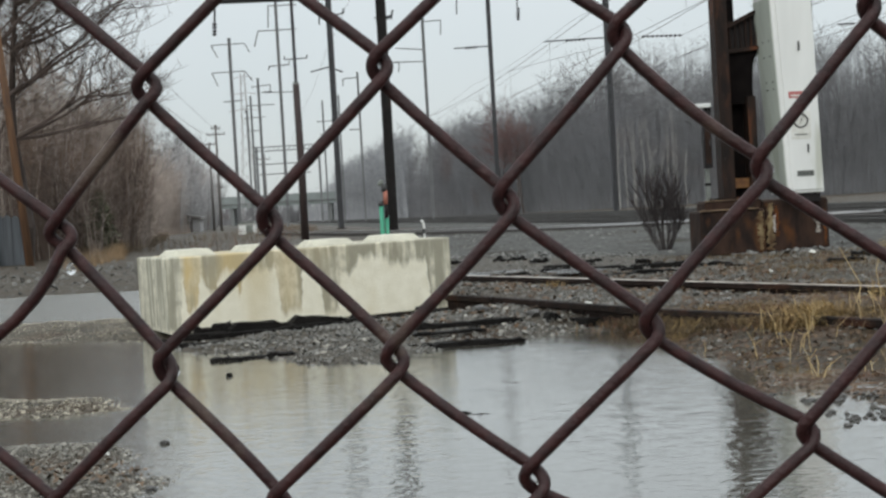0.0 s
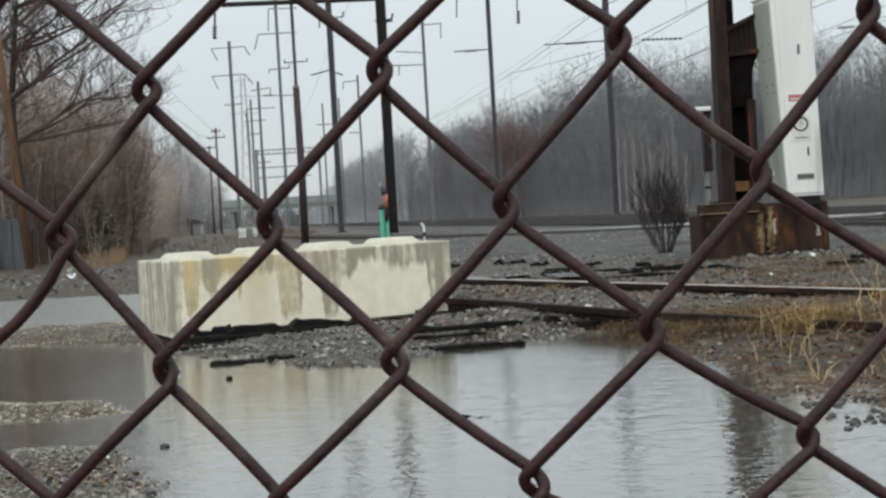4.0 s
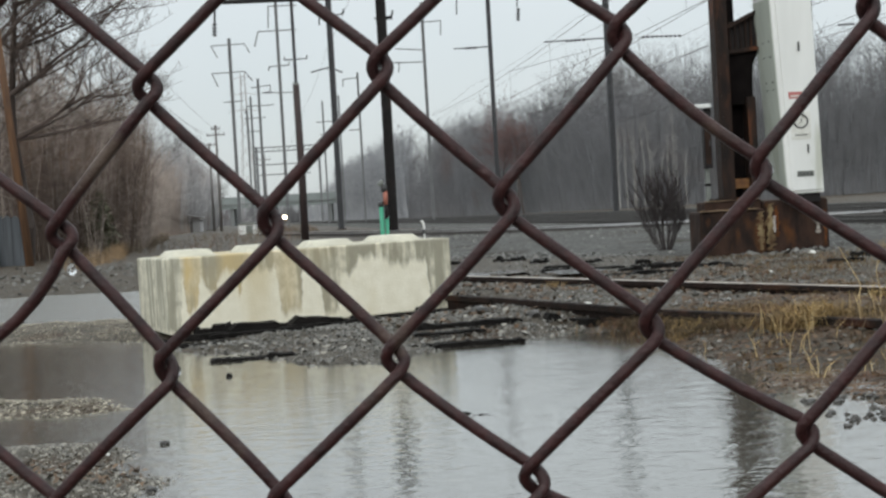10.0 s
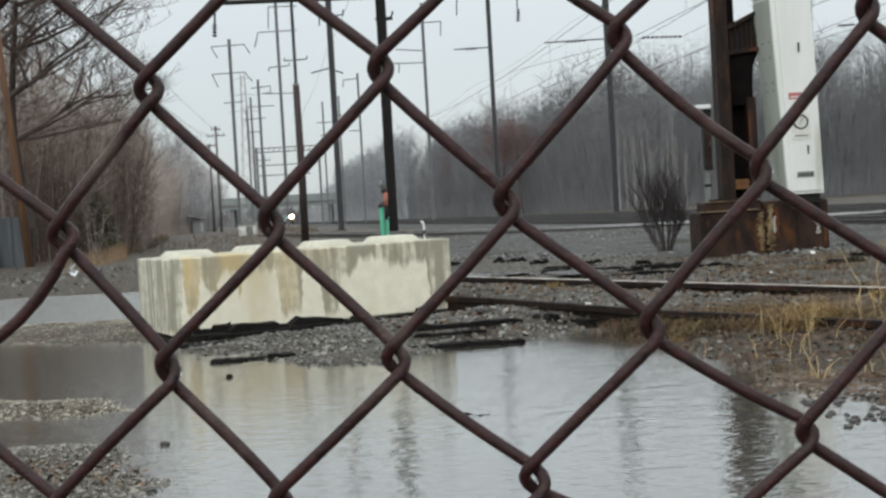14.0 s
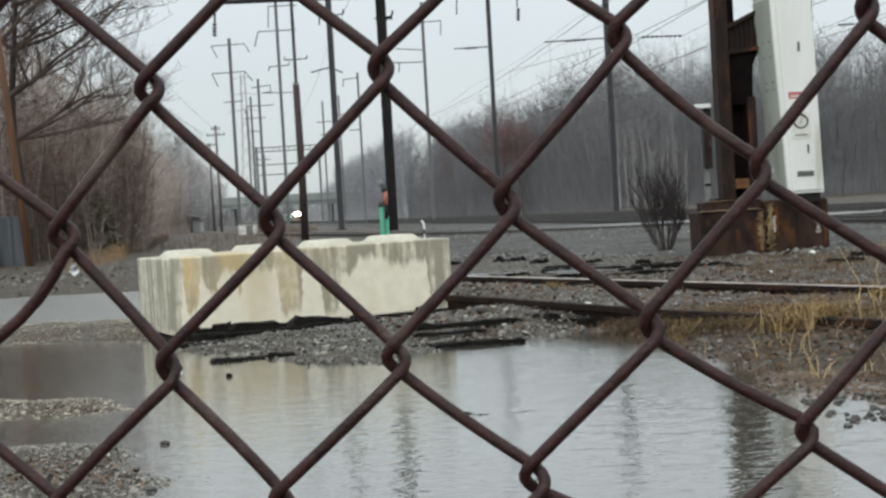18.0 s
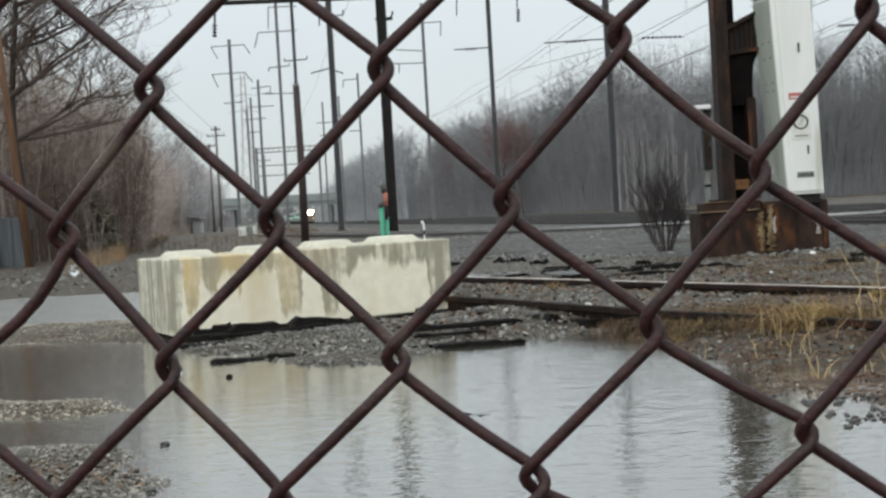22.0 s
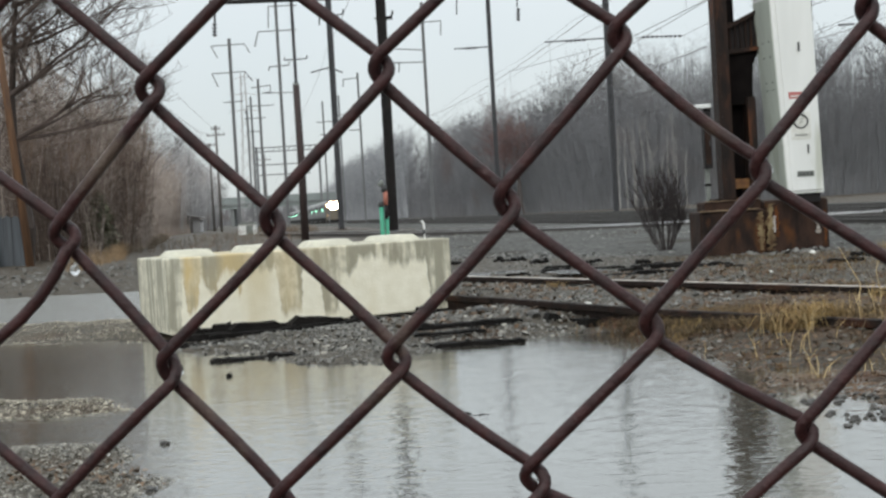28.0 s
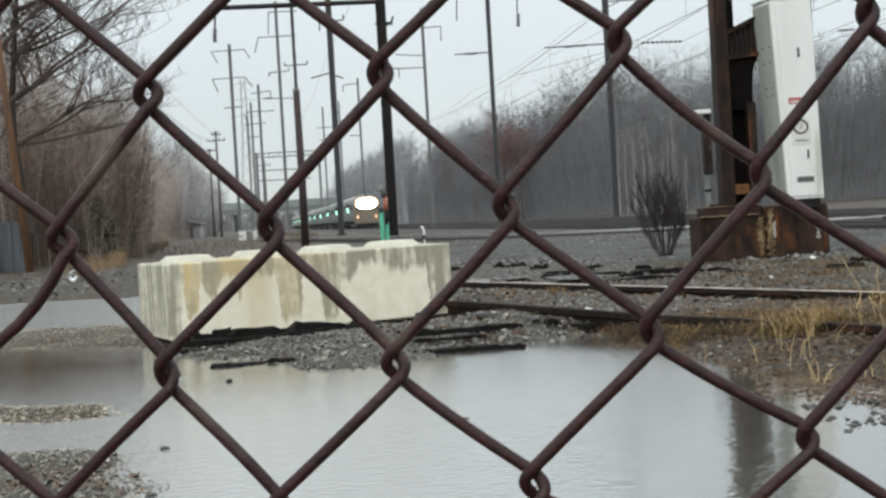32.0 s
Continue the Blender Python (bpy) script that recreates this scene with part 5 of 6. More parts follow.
# ---- overpass and distant buildings ----
bridge = thing("overpass", Matrix.Translation((-58, 560, 0)), "hazy grey-green girder road bridge over the railway", "bridge")
part("girder", Build().box(0, 0, 8.0, 96, 9, 1.5), BRIDGE, bridge, "grey-green steel girder")
part("deck", Build().box(0, 0, 9.0, 98, 10, 0.5), LEVELGREY, bridge)
part("parapet", Build().box(0, -4.8, 10.6, 98, 0.2, 2.8), BRIDGE, bridge)
for x in (-42, -27, -10, 13, 30):
    part("pier", Build().box(x, 0, 3.6, 1.6, 7, 7.4), LEVELGREY, bridge)
for i in range(24):
    part("stiffener", Build().box(-46 + i * 4, -4.55, 8.0, 0.3, 0.12, 1.4), BRIDGE, bridge)
part("abutment", Build().box(-49, 0, 4.3, 8, 14, 9), LEVELGREY, bridge)
part("abutment", Build().box(47, 0, 4.3, 8, 14, 9), LEVELGREY, bridge)

shed = thing("trackside_shed", Matrix.Translation((-38.2, 205, 0)), "low brown shed with a dark roof among the trees, paled for haze", "shed")
# wall takes the haze-paled colour instead of its own brown
part("wall", Build().box(0, 0, 1.0, 4.4, 3, 2.0), HAZEWOOD, shed)
part("roof", Build().prism([(-2.5, 1.9), (2.5, 1.9), (2.3, 2.25), (0, 2.75), (-2.3, 2.25)], -1.8, 1.8), GREYPOLE, shed, "dark roof")
part("door", Build().box(0.7, -1.52, 0.9, 0.9, 0.06, 1.8), GREYPOLE, shed)
hut = thing("equipment_hut", Matrix.Translation((-14.2, 100, 0)), "small white metal equipment hut beside the line", "hut")
part("body", Build().box(0, 0, 0.45, 1.25, 1.0, 0.9), WHITE, hut, bevel=0.03)
part("roof", Build().prism([(-0.7, 0.88), (0.7, 0.88), (0.5, 1.0), (-0.5, 1.0)], -0.6, 0.6), GREYPAINT, hut)
part("door", Build().box(0.2, -0.52, 0.42, 0.5, 0.04, 0.7), GREYPAINT, hut)
sheet_fence = thing("sheet_metal_fence", Matrix.Translation((-13.2, 37, 0)), "blue-grey corrugated sheet metal fence below the trees", "fence")
for i in range(22):
    part("sheet", Build().prism([(0, 0), (0.05, 0.0), (0.07, 0.0), (0.11, 0.0), (0.11, 1.40 + 0.13 * ((i * 7) % 5) / 5), (0.0, 1.36 + 0.15 * ((i * 3) % 7) / 7)], 0.02 * (i % 2), 0.02 * (i % 2) + 0.02, Matrix.Translation((-0.55 + i * 0.11, 0, 0))), FENCEMETAL, sheet_fence)

# ---- trees ----


def grow(b, r, p, d, length, radius, depth, sides, thin=0.012):
    """A limb that tapers, bends and forks."""
    n = 3 if depth > 1 else 2
    pts, rad = [p.copy()], [radius]
    for i in range(n):
        d = (d + Vector((r.uniform(-1, 1), r.uniform(-1, 1), r.uniform(-0.5, 0.8))) * (0.18 if depth > 3 else 0.28)).normalized()
        p = p + d * (length / n)
        pts.append(p.copy())
        rad.append(radius * (1 - 0.55 * (i + 1) / n))
    b.tube(pts, rad, sides if depth > 2 else 3, caps=False)
    if depth == 0:
        return
    kids = 4 if depth >= 2 else 3
    for k in range(kids):
        t = r.uniform(0.3, 1.0) if k else 1.0
        i = min(int(t * n), n - 1)
        q = pts[i].lerp(pts[i + 1], t * n - i)
        side = Vector((r.uniform(-1, 1), r.uniform(-1, 1), r.uniform(-0.2, 0.6))).normalized()
        nd = (d * r.uniform(0.5, 1.0) + side * r.uniform(0.5, 1.0)).normalized()
        grow(b, r, q, nd, length * r.uniform(0.5, 0.8), max(radius * r.uniform(0.35, 0.55), thin), depth - 1, 4, thin)


def tree_parts(seed, height, spread, depth=4, trunk=0.16, limbs=9, low=0.3, thin=0.012, twig=None, arching=0):
    r = random.Random(seed)
    b, c = Build(), Build()
    pts = [Vector((0, 0, -0.2))]
    n = 7
    for i in range(n):
        pts.append(pts[-1] + Vector((r.uniform(-0.2, 0.2), r.uniform(-0.2, 0.2), height * 0.84 / n)))
    b.tube(pts, [trunk * (1.25 - 1.05 * i / n) for i in range(n + 1)], 7, caps=False)
    for k in range(limbs):
        t = r.uniform(low, 1.0)
        q = pts[1 + int(t * (n - 1))]
        a = 6.28 * k / limbs + r.uniform(-0.5, 0.5)
        d = Vector((math.cos(a) * spread, math.sin(a) * spread, r.uniform(0.5, 1.3))).normalized()
        grow(c, r, q, d, height * r.uniform(0.16, 0.28), trunk * r.uniform(0.3, 0.45), depth - 1, 5, thin)
    for k in range(arching):     # long limbs that arch out to one side
        q = pts[3 + k % (n - 3)]
        d = Vector((1, r.uniform(-0.5, 0.4), r.uniform(0.15, 0.65))).normalized()
        grow(c, r, q, d, height * r.uniform(0.20, 0.27), trunk * r.uniform(0.35, 0.5), depth - 1, 5, thin)
    out = []
    for bb, name, mat in ((b, "trunk", BARK), (c, "crown", twig or TWIG)):
        me = quick_mesh(name, bb.v, bb.f)
        me.materials.append(mat)
        out.append(me)
    return out


def plant_tree(pair, x, y, scale, turn, group, label):
    t = thing("bare_tree", Matrix.Translation((x, y, z_at(x, y) - 0.03)) @ pose(0, 0, 0, 0, 0, turn) @ Matrix.Diagonal((scale, scale, scale, 1)), label, "tree", group)
    for me in pair:
        part(me.name.split(".")[0], me, TWIG, t)
    return t


def along_line(points, t):
    """A point at t from 0 to 1 along a bent line on the plan, and the way across it."""
    seg = [(Vector(b) - Vector(a)).length for a, b in zip(points, points[1:])]
    d = t * sum(seg)
    for (a, b), l in zip(zip(points, points[1:]), seg):
        if d <= l:
            break
        d -= l
    a, b = Vector(a), Vector(b)
    w = (b - a).normalized()
    return a + w * d, Vector((-w.y, w.x))


FAR_EDGE = [(66, 148), (22, 152), (4, 225), (-8, 300), (-22, 430)]
LANE_EDGE = [(-12.8, 40), (-15.5, 60), (-29, 120), (-37, 200), (-47, 270), (-66, 420)]
FAR_TREES = [tree_parts(s, h, sp, 4, 0.16, 9, 0.4, 0.02) for s, h, sp in ((1, 15, 0.6), (2, 16, 0.5), (3, 14, 0.7), (4, 16.5, 0.55), (5, 13, 0.7))]
MID_TREES = [tree_parts(s, h, sp, 4, 0.15, 9, 0.2, 0.013, BROWNTWIG) for s, h, sp in ((11, 12, 0.9), (12, 13, 0.8), (13, 11, 1.0))]
rt = random.Random(7)
for i in range(46):
    t = ((i + rt.uniform(0, 1)) / 46) ** 1.5
    p, w = along_line(FAR_EDGE, t)
    q = p - w * -rt.uniform(0, 16) if w.y > 0 else p + w * -rt.uniform(0, 16)
    plant_tree(FAR_TREES[rt.randrange(5)], q.x, q.y + rt.uniform(0, 6), rt.uniform(0.82, 1.08) * (1.18 if q.x > 18 else 1.0), rt.uniform(0, 360), "woods beyond the tracks", "leafless grey woodland tree beyond the tracks")
for i in range(29):
    t = ((i + rt.uniform(0, 1)) / 29) ** 1.3
    p, w = along_line(LANE_EDGE, t)
    q = p + Vector((-rt.uniform(0, 9), rt.uniform(-2, 5)))
    kind = MID_TREES[rt.randrange(3)] if q.y < 150 else FAR_TREES[rt.randrange(5)]
    plant_tree(kind, q.x, q.y, rt.uniform(0.75, 1.05) * (1.0 if q.y < 150 else 0.9), rt.uniform(0, 360), "trees along the lane", "leafless brown tree at the side of the lane")
NEAR_A = tree_parts(21, 11.5, 1.6, 5, 0.19, 11, 0.2, 0.006, BROWNTWIG)
NEAR_B = tree_parts(22, 10.5, 1.2, 5, 0.15, 6, 0.15, 0.007, BROWNTWIG, 9)
for pair in (NEAR_A, NEAR_B):
    pair[0].materials[0] = NEARBARK
plant_tree(NEAR_A, -12.2, 36.8, 1.0, 20, "trees along the lane", "large leafless spreading tree with dark tangled limbs")
plant_tree(NEAR_B, -11.9, 39.0, 1.0, 0, "trees along the lane", "large leafless spreading tree with dark tangled limbs")


def thicket(name, edge, count, depth, h0, h1, mat, label, seed, width=0.05, lean_x=0.0, twigs=6, loose=0.06, bushy=1.0):
    """A dense stand of thin stems with side twigs, joined in one."""
    r = random.Random(seed)
    b = Build()
    for i in range(count):
        p, w = along_line(edge, r.random())
        back = depth * r.random() ** 1.3
        x, y = p.x + lean_x * back, p.y + back
        if lean_x == 0 and w.x > 0.3:
            x += back * 0.6
        z = 0.0 if lean_x else 0.5
        h = h0 + (h1 - h0) * (r.random() ** 2 if h1 < 2.5 else r.random())
        k = width * r.uniform(0.5, 1.6)
        dx, dy = r.uniform(-loose, loose) * h, r.uniform(-loose, loose) * h
        top = Vector((x + dx, y + dy, z + h))
        base = Vector((x, y, z - 0.6))
        mid = base.lerp(top, 0.5) + Vector((r.uniform(-0.2, 0.2), r.uniform(-0.2, 0.2), 0))
        b.tube([base, mid, top], [k, k * 0.75, k * 0.25], 3, caps=False)
        for _ in range(twigs):
            t = r.uniform(0.25, 0.98)
            q = mid.lerp(top, t * 2 - 1) if t > 0.5 else base.lerp(mid, t * 2)
            l = h * r.uniform(0.08, 0.2) * bushy
            a = r.uniform(0, 6.28)
            up = 0.8 if bushy == 1.0 else r.uniform(-0.1, 0.7)
            b.tube([q, q + Vector((math.cos(a) * l * 0.6, math.sin(a) * l * 0.6, l * up))], [k * (0.4 if bushy == 1.0 else 0.6), k * 0.15], 3, caps=False)
    me = quick_mesh(name, b.v, b.f)
    me.materials.append(mat)
    return tagged(new(name, me), label, "woods", kind="stuff")


thicket("far_woods", FAR_EDGE, 3700, 22, 6, 14.5, MISTWOOD, "dense grey leafless woods beyond the tracks", 31, 0.04, 0.0, 7, 0.12, 1.4)
thicket("far_woods_edge", FAR_EDGE[:2], 5200, 26, 8.5, 19.0, THICKET, "dense grey leafless young trees beyond the tracks", 35, 0.020, 0.0, 6, 0.12, 1.4)
thicket("far_woods_corner", FAR_EDGE[1:3] + [(0, 242)], 5200, 26, 5, 17.0, MISTWOOD, "dense grey leafless young trees beyond the tracks", 39, 0.028, 0.0, 7, 0.12, 1.4)
thicket("far_woods_fine", FAR_EDGE[:2], 6000, 4, 3, 15, FINEWOOD, "fine grey saplings along the front of the woods", 49, 0.013, 0.0, 4, 0.25, 1.5)
thicket("far_corner_fine", FAR_EDGE[1:3], 3500, 4, 3, 13, FINEWOOD, "fine grey saplings along the front of the woods", 50, 0.018, 0.0, 4, 0.25, 1.5)
thicket("lane_woods_fine", [(-12.6, 46), (-14.6, 60), (-22, 96), (-28.5, 124), (-34, 170)], 6000, 3, 1.0, 8.5, FINELANE, "fine brown saplings along the lane", 53, 0.007, -0.4, 6, 0.3, 1.6)
thicket("far_brush", FAR_EDGE[:3] + [(-2, 250)], 1500, 6, 0.6, 3.5, THICKET, "grey brush at the foot of the woods", 36, 0.04, 0.0, 4)
thicket("lane_woods", LANE_EDGE[:4], 5000, 18, 2.5, 9.0, LANEWOOD, "dense brown leafless woods along the lane", 32, 0.017, -0.75, 11, 0.2, 1.5)
thicket("lane_woods_middle", [(-24, 102), (-29, 122), (-33.5, 160), (-37, 195)], 3000, 24, 6.5, 11.5, LANEWOOD, "tall brown leafless woods along the lane", 41, 0.028, -0.75, 9, 0.18, 1.5)
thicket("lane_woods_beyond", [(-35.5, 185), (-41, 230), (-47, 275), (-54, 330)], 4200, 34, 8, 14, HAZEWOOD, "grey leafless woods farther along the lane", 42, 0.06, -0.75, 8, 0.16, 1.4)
thicket("near_brush", [(-15.5, 38), (-12.4, 40), (-11.4, 50), (-14.5, 66)], 2400, 9, 1.2, 6.6, NEARBRUSH, "dark brown tangled brush below the large tree", 44, 0.010, -0.5, 12, 0.25, 1.6)
thicket("near_brush_low", [(-11.4, 44), (-11.6, 52), (-14.2, 66), (-17, 80)], 1000, 8, 0.8, 3.6, LANEWOOD, "brown tangled brush at the edge of the woods", 46, 0.011, -0.3, 10, 0.25, 1.6)
thicket("lane_brush", [(-12.6, 38), (-11.2, 47), (-13.4, 62), (-18, 86), (-25, 124), (-33, 180)], 2200, 8, 0.15, 1.6, LANEWOOD, "brown brush at the foot of the trees", 33, 0.016, -0.6, 4)
thicket("lane_weeds", [(-4.6, 34), (-5.6, 50), (-6.6, 70), (-8.2, 92), (-11.5, 124), (-19, 170), (-32, 260)], 4200, 18, 0.1, 0.6, DEADBRUSH, "low tan weeds beside the lane", 37, 0.016, -0.5, 5, 0.5, 2.5)
thicket("lane_weeds_middle", [(-10, 42), (-13, 62), (-17, 84), (-23, 114)], 1700, 14, 0.1, 0.6, DEADBRUSH, "low tan weeds at the foot of the woods", 45, 0.014, -0.3, 5, 0.5, 2.5)
thicket("lane_weeds_front", [(-7.4, 27), (-8.5, 36), (-10.5, 45), (-13.0, 57)], 2200, 5, 0.1, 0.55, TANWEED, "tan weeds at the edge of the lane", 38, 0.007, -0.3, 6, 0.4, 2.0)
# haze round the bridge is put into the stem colours
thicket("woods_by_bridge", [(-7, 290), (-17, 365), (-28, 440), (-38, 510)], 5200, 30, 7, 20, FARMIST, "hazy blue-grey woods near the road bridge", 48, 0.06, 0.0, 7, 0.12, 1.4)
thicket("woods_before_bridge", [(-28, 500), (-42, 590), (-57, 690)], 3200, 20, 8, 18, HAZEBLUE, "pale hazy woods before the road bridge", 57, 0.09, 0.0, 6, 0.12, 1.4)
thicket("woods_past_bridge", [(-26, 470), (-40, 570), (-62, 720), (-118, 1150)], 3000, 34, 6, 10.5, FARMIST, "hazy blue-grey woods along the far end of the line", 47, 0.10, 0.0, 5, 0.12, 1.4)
thicket("distant_woods", [(-420, 1250), (-60, 1300), (200, 1150)], 2600, 60, 9, 22, THICKET, "distant grey woods behind the bridge", 34, 0.8, 0.0, 2)


RED_TREES = [tree_parts(s, h, sp, 4, 0.14, 10, 0.45, 0.02, REDTWIG) for s, h, sp in ((51, 14, 0.7), (52, 13, 0.8))]
for k, (x, y, sc) in enumerate(((9.2, 188, 0.96), (10.4, 184, 1.0), (8.4, 192, 0.93), (11.4, 187, 0.92))):
    plant_tree(RED_TREES[k % 2], x, y, sc, k * 83, "woods beyond the tracks", "leafless tree with a reddish haze of budding twigs")
rp = random.Random(77)
for i in range(13):
    x = 18.6 + i * 0.62 + rp.uniform(-0.4, 0.4)
    t = thing("pale_sapling", Matrix.Translation((x, 144.5 + rp.uniform(-1.5, 1.5), 0.1)), "slender pale-barked sapling at the edge of the woods", "tree", "pale saplings")
    h = rp.uniform(6, 11)
    part("trunk", Build().tube([(0, 0, -0.2), (rp.uniform(-0.2, 0.2), 0, h * 0.5), (rp.uniform(-0.5, 0.5), 0, h)], [0.07, 0.05, 0.02], 6), PALEBARK, t)
    for k in range(5):
        z = h * rp.uniform(0.5, 0.95)
        part("branch", Build().tube([(0, 0, z), (rp.uniform(-0.8, 0.8), rp.uniform(-0.5, 0.5), z + rp.uniform(0.6, 1.3))], [0.022, 0.008], 4), PALEBARK, t)


def evergreen(x, y, h, seed):
    r = random.Random(seed)
    t = thing("evergreen_tree", Matrix.Translation((x, y, z_at(x, y))), "dull green young evergreen among bare trees", "tree", "evergreens along the lane")
    part("trunk", Build().tube([(0, 0, -0.1), (0, 0, h)], [0.09, 0.02], 6), BARK, t)
    b = Build()
    for i in range(900):
        f = r.random() ** 0.8
        z = h * (0.08 + 0.92 * f)
        rad = (1 - f ** 1.5) * h * 0.26 * r.uniform(0.1, 1.25) + 0.08
        a = r.uniform(0, 6.28)
        c = Vector((math.cos(a) * rad, math.sin(a) * rad, z - rad * 0.3))
        u = Vector((r.uniform(-1, 1), r.uniform(-1, 1), r.uniform(-0.6, 0.6))).normalized() * r.uniform(0.1, 0.3)
        v = Vector((r.uniform(-1, 1), r.uniform(-1, 1), r.uniform(-1, 1))).normalized() * 0.07
        b.add([c - v, c + v, c + u], [(0, 1, 2)])
    me = quick_mesh("crown", b.v, b.f)
    part("crown", me, PINE, t)


evergreen(-11.75, 47.0, 2.1, 1)
evergreen(-12.1, 48.0, 1.5, 2)

# ---- leafless shrub before the tracks ----
shrub = thing("bare_shrub", Matrix.Translation((3.26, 19.95, z_at(3.26, 19.95) - 0.04)), "dark leafless shrub with splayed fine branches", "shrub")
rs = random.Random(5)


def sprig(b, q, d, length, radius, depth):
    """A thin shoot that bends upward and splits."""
    pts = [q]
    for _ in range(3):
        d = (d + Vector((rs.uniform(-1, 1) * 0.16, rs.uniform(-1, 1) * 0.16, 0.10))).normalized()
        pts.append(pts[-1] + d * (length / 3))
    b.tube(pts, [radius, radius * 0.8, radius * 0.6, radius * 0.35], 4, caps=False)
    if depth:
        for _ in range(7 if depth == 1 else 8):
            k = rs.uniform(0.7, 2.95)
            p = pts[int(k)].lerp(pts[int(k) + 1], k - int(k))
            side = Vector((rs.uniform(-1, 1), rs.uniform(-1, 1), rs.uniform(-0.1, 0.5)))
            sprig(b, p, (d + side * 0.55).normalized(), length * rs.uniform(0.35, 0.6), max(radius * 0.5, 0.0030), depth - 1)


for lean_out, turn, length in ((-0.40, 0.3, 0.72), (-0.30, -0.6, 0.86), (-0.18, 0.2, 0.96), (-0.05, -0.4, 0.80), (0.02, 0.5, 0.90), (0.12, -0.2, 0.88), (0.22, 0.4, 0.90), (0.33, -0.1, 0.70), (-0.08, 0.8, 0.7), (0.1, -0.7, 0.7),
                               (-0.35, 0.6, 0.84), (-0.24, -0.2, 0.95), (-0.12, -0.7, 0.92), (0.06, 0.7, 0.94), (0.17, 0.1, 0.92), (0.27, -0.5, 0.84), (-0.45, -0.2, 0.58), (0.40, 0.3, 0.6)):
    b = Build()
    sprig(b, Vector((lean_out * 0.10, 0, 0)), Vector((lean_out * 1.35, turn * 0.3, 1)).normalized(), length * 1.04, 0.0095, 2)
    part("branch", quick_mesh("branch", b.v, b.f), SHRUB, shrub)

# ---- gravel ----
ICO_V = np.array([(1, 0, 0), (-1, 0, 0), (0, 1, 0), (0, -1, 0), (0, 0, 1), (0, 0, -1), (0.6, 0.6, 0.5), (-0.6, -0.6, 0.5)], float)
ICO_F = np.array([(0, 2, 6), (2, 4, 6), (4, 0, 6), (1, 3, 7), (3, 4, 7), (4, 1, 7), (2, 1, 4), (3, 0, 4)])


def gravel(name, count, x0, x1, y0, y1, s0, s1, mat, label, seed, keep=None, sink=0.25):
    """Loose stones, joined in one, on the ground in a stretch of the plan."""
    r = np.random.RandomState(seed)
    px, py = r.uniform(x0, x1, count), r.uniform(y0, y1, count)
    z = ground_height(px, py)
    ok = z > -0.012
    if keep:
        ok &= keep(px, py)
    px, py, z = px[ok], py[ok], z[ok]
    n = len(px)
    size = s0 + (s1 - s0) * r.rand(n) ** 5
    verts = ICO_V[None] * r.uniform(0.6, 1.25, (n, 8, 1)) * size[:, None, None] * r.uniform(0.7, 1.3, (n, 1, 3)) * np.array([1, 1, 0.7])
    for i, j in ((0, 1), (1, 2), (0, 2)):
        ang = r.uniform(0, 6.283, n) if (i, j) == (0, 1) else r.uniform(-0.7, 0.7, n)
        ca, sa = np.cos(ang)[:, None], np.sin(ang)[:, None]
        u, w = verts[..., i].copy(), verts[..., j].copy()
        verts[..., i], verts[..., j] = u * ca - w * sa, u * sa + w * ca
    verts = verts + np.stack([px, py, z + size * sink], 1)[:, None]
    faces = (ICO_F[None] + (np.arange(n) * 8)[:, None, None]).reshape(-1, 3)
    me = quick_mesh(name, verts.reshape(-1, 3).tolist(), faces.tolist())
    me.materials.append(mat)
    return tagged(new(name, me), label, "gravel", kind="stuff")


def before_bed(x, y):
    return 0.78 * x + 0.63 * y < 14.6


def on_bed(x, y):
    return (0.78 * x + 0.63 * y + 0.25 * np.sin(x * 5) + 0.2 * np.sin(y * 3.1 + x) > 14.3) & (x < 0.40 * y) & (x > -0.02 * y)


gravel("bank_gravel", 30000, -2.4, 1.3, 7.9, 11.2, 0.003, 0.018, STONE, "loose wet grey gravel beside the puddle", 1, lambda x, y: y - 0.445 * x < 11.25)
gravel("bank_chips", 1500, -2.2, 1.1, 8.1, 10.6, 0.004, 0.030, PALESTONE, "pale stone chips on the bank", 9)
gravel("shore_gravel", 24000, -2.2, -0.8, 4.1, 5.9, 0.002, 0.011, PALESTONE, "pale wet gravel at the water's edge", 2)
gravel("spit_gravel", 9000, -3.2, -1.4, 6.3, 7.5, 0.003, 0.013, LANESTONE, "pale gravel spit in the puddle", 3)
gravel("lane_gravel", 16000, -6.0, -2.3, 10.5, 13.6, 0.004, 0.013, LANESTONE, "pale gravel strip between puddles", 4)
gravel("verge_gravel", 3200, 1.2, 3.6, 4.8, 9.5, 0.004, 0.024, STONE, "dark wet gravel and dirt on the verge", 5)
# pale chips, partly in place of bright glints on the wet ground
gravel("verge_chips", 420, 1.3, 2.7, 5.6, 8.6, 0.005, 0.022, PALESTONE, "pale wet chips over the verge, also standing in for wet glints", 14)
gravel("siding_gravel", 26000, -1.5, 5.5, 9.0, 17.0, 0.005, 0.024, STONE, "dark gravel round the siding rails", 6, before_bed)
gravel("bark_chips", 5000, -0.6, 3.4, 9.2, 15.5, 0.006, 0.035, LEAFBROWN, "brown bark and wood chips among the stones", 16, before_bed)
gravel("dirt_gravel", 12000, -1.0, 7.0, 14.5, 22.0, 0.006, 0.026, STONE, "dark stones trodden into the dirt before the ballast", 12, before_bed)
gravel("far_verge_gravel", 3500, -14, -3.5, 19, 34, 0.015, 0.06, STONE, "dark gravel along the lane", 8)
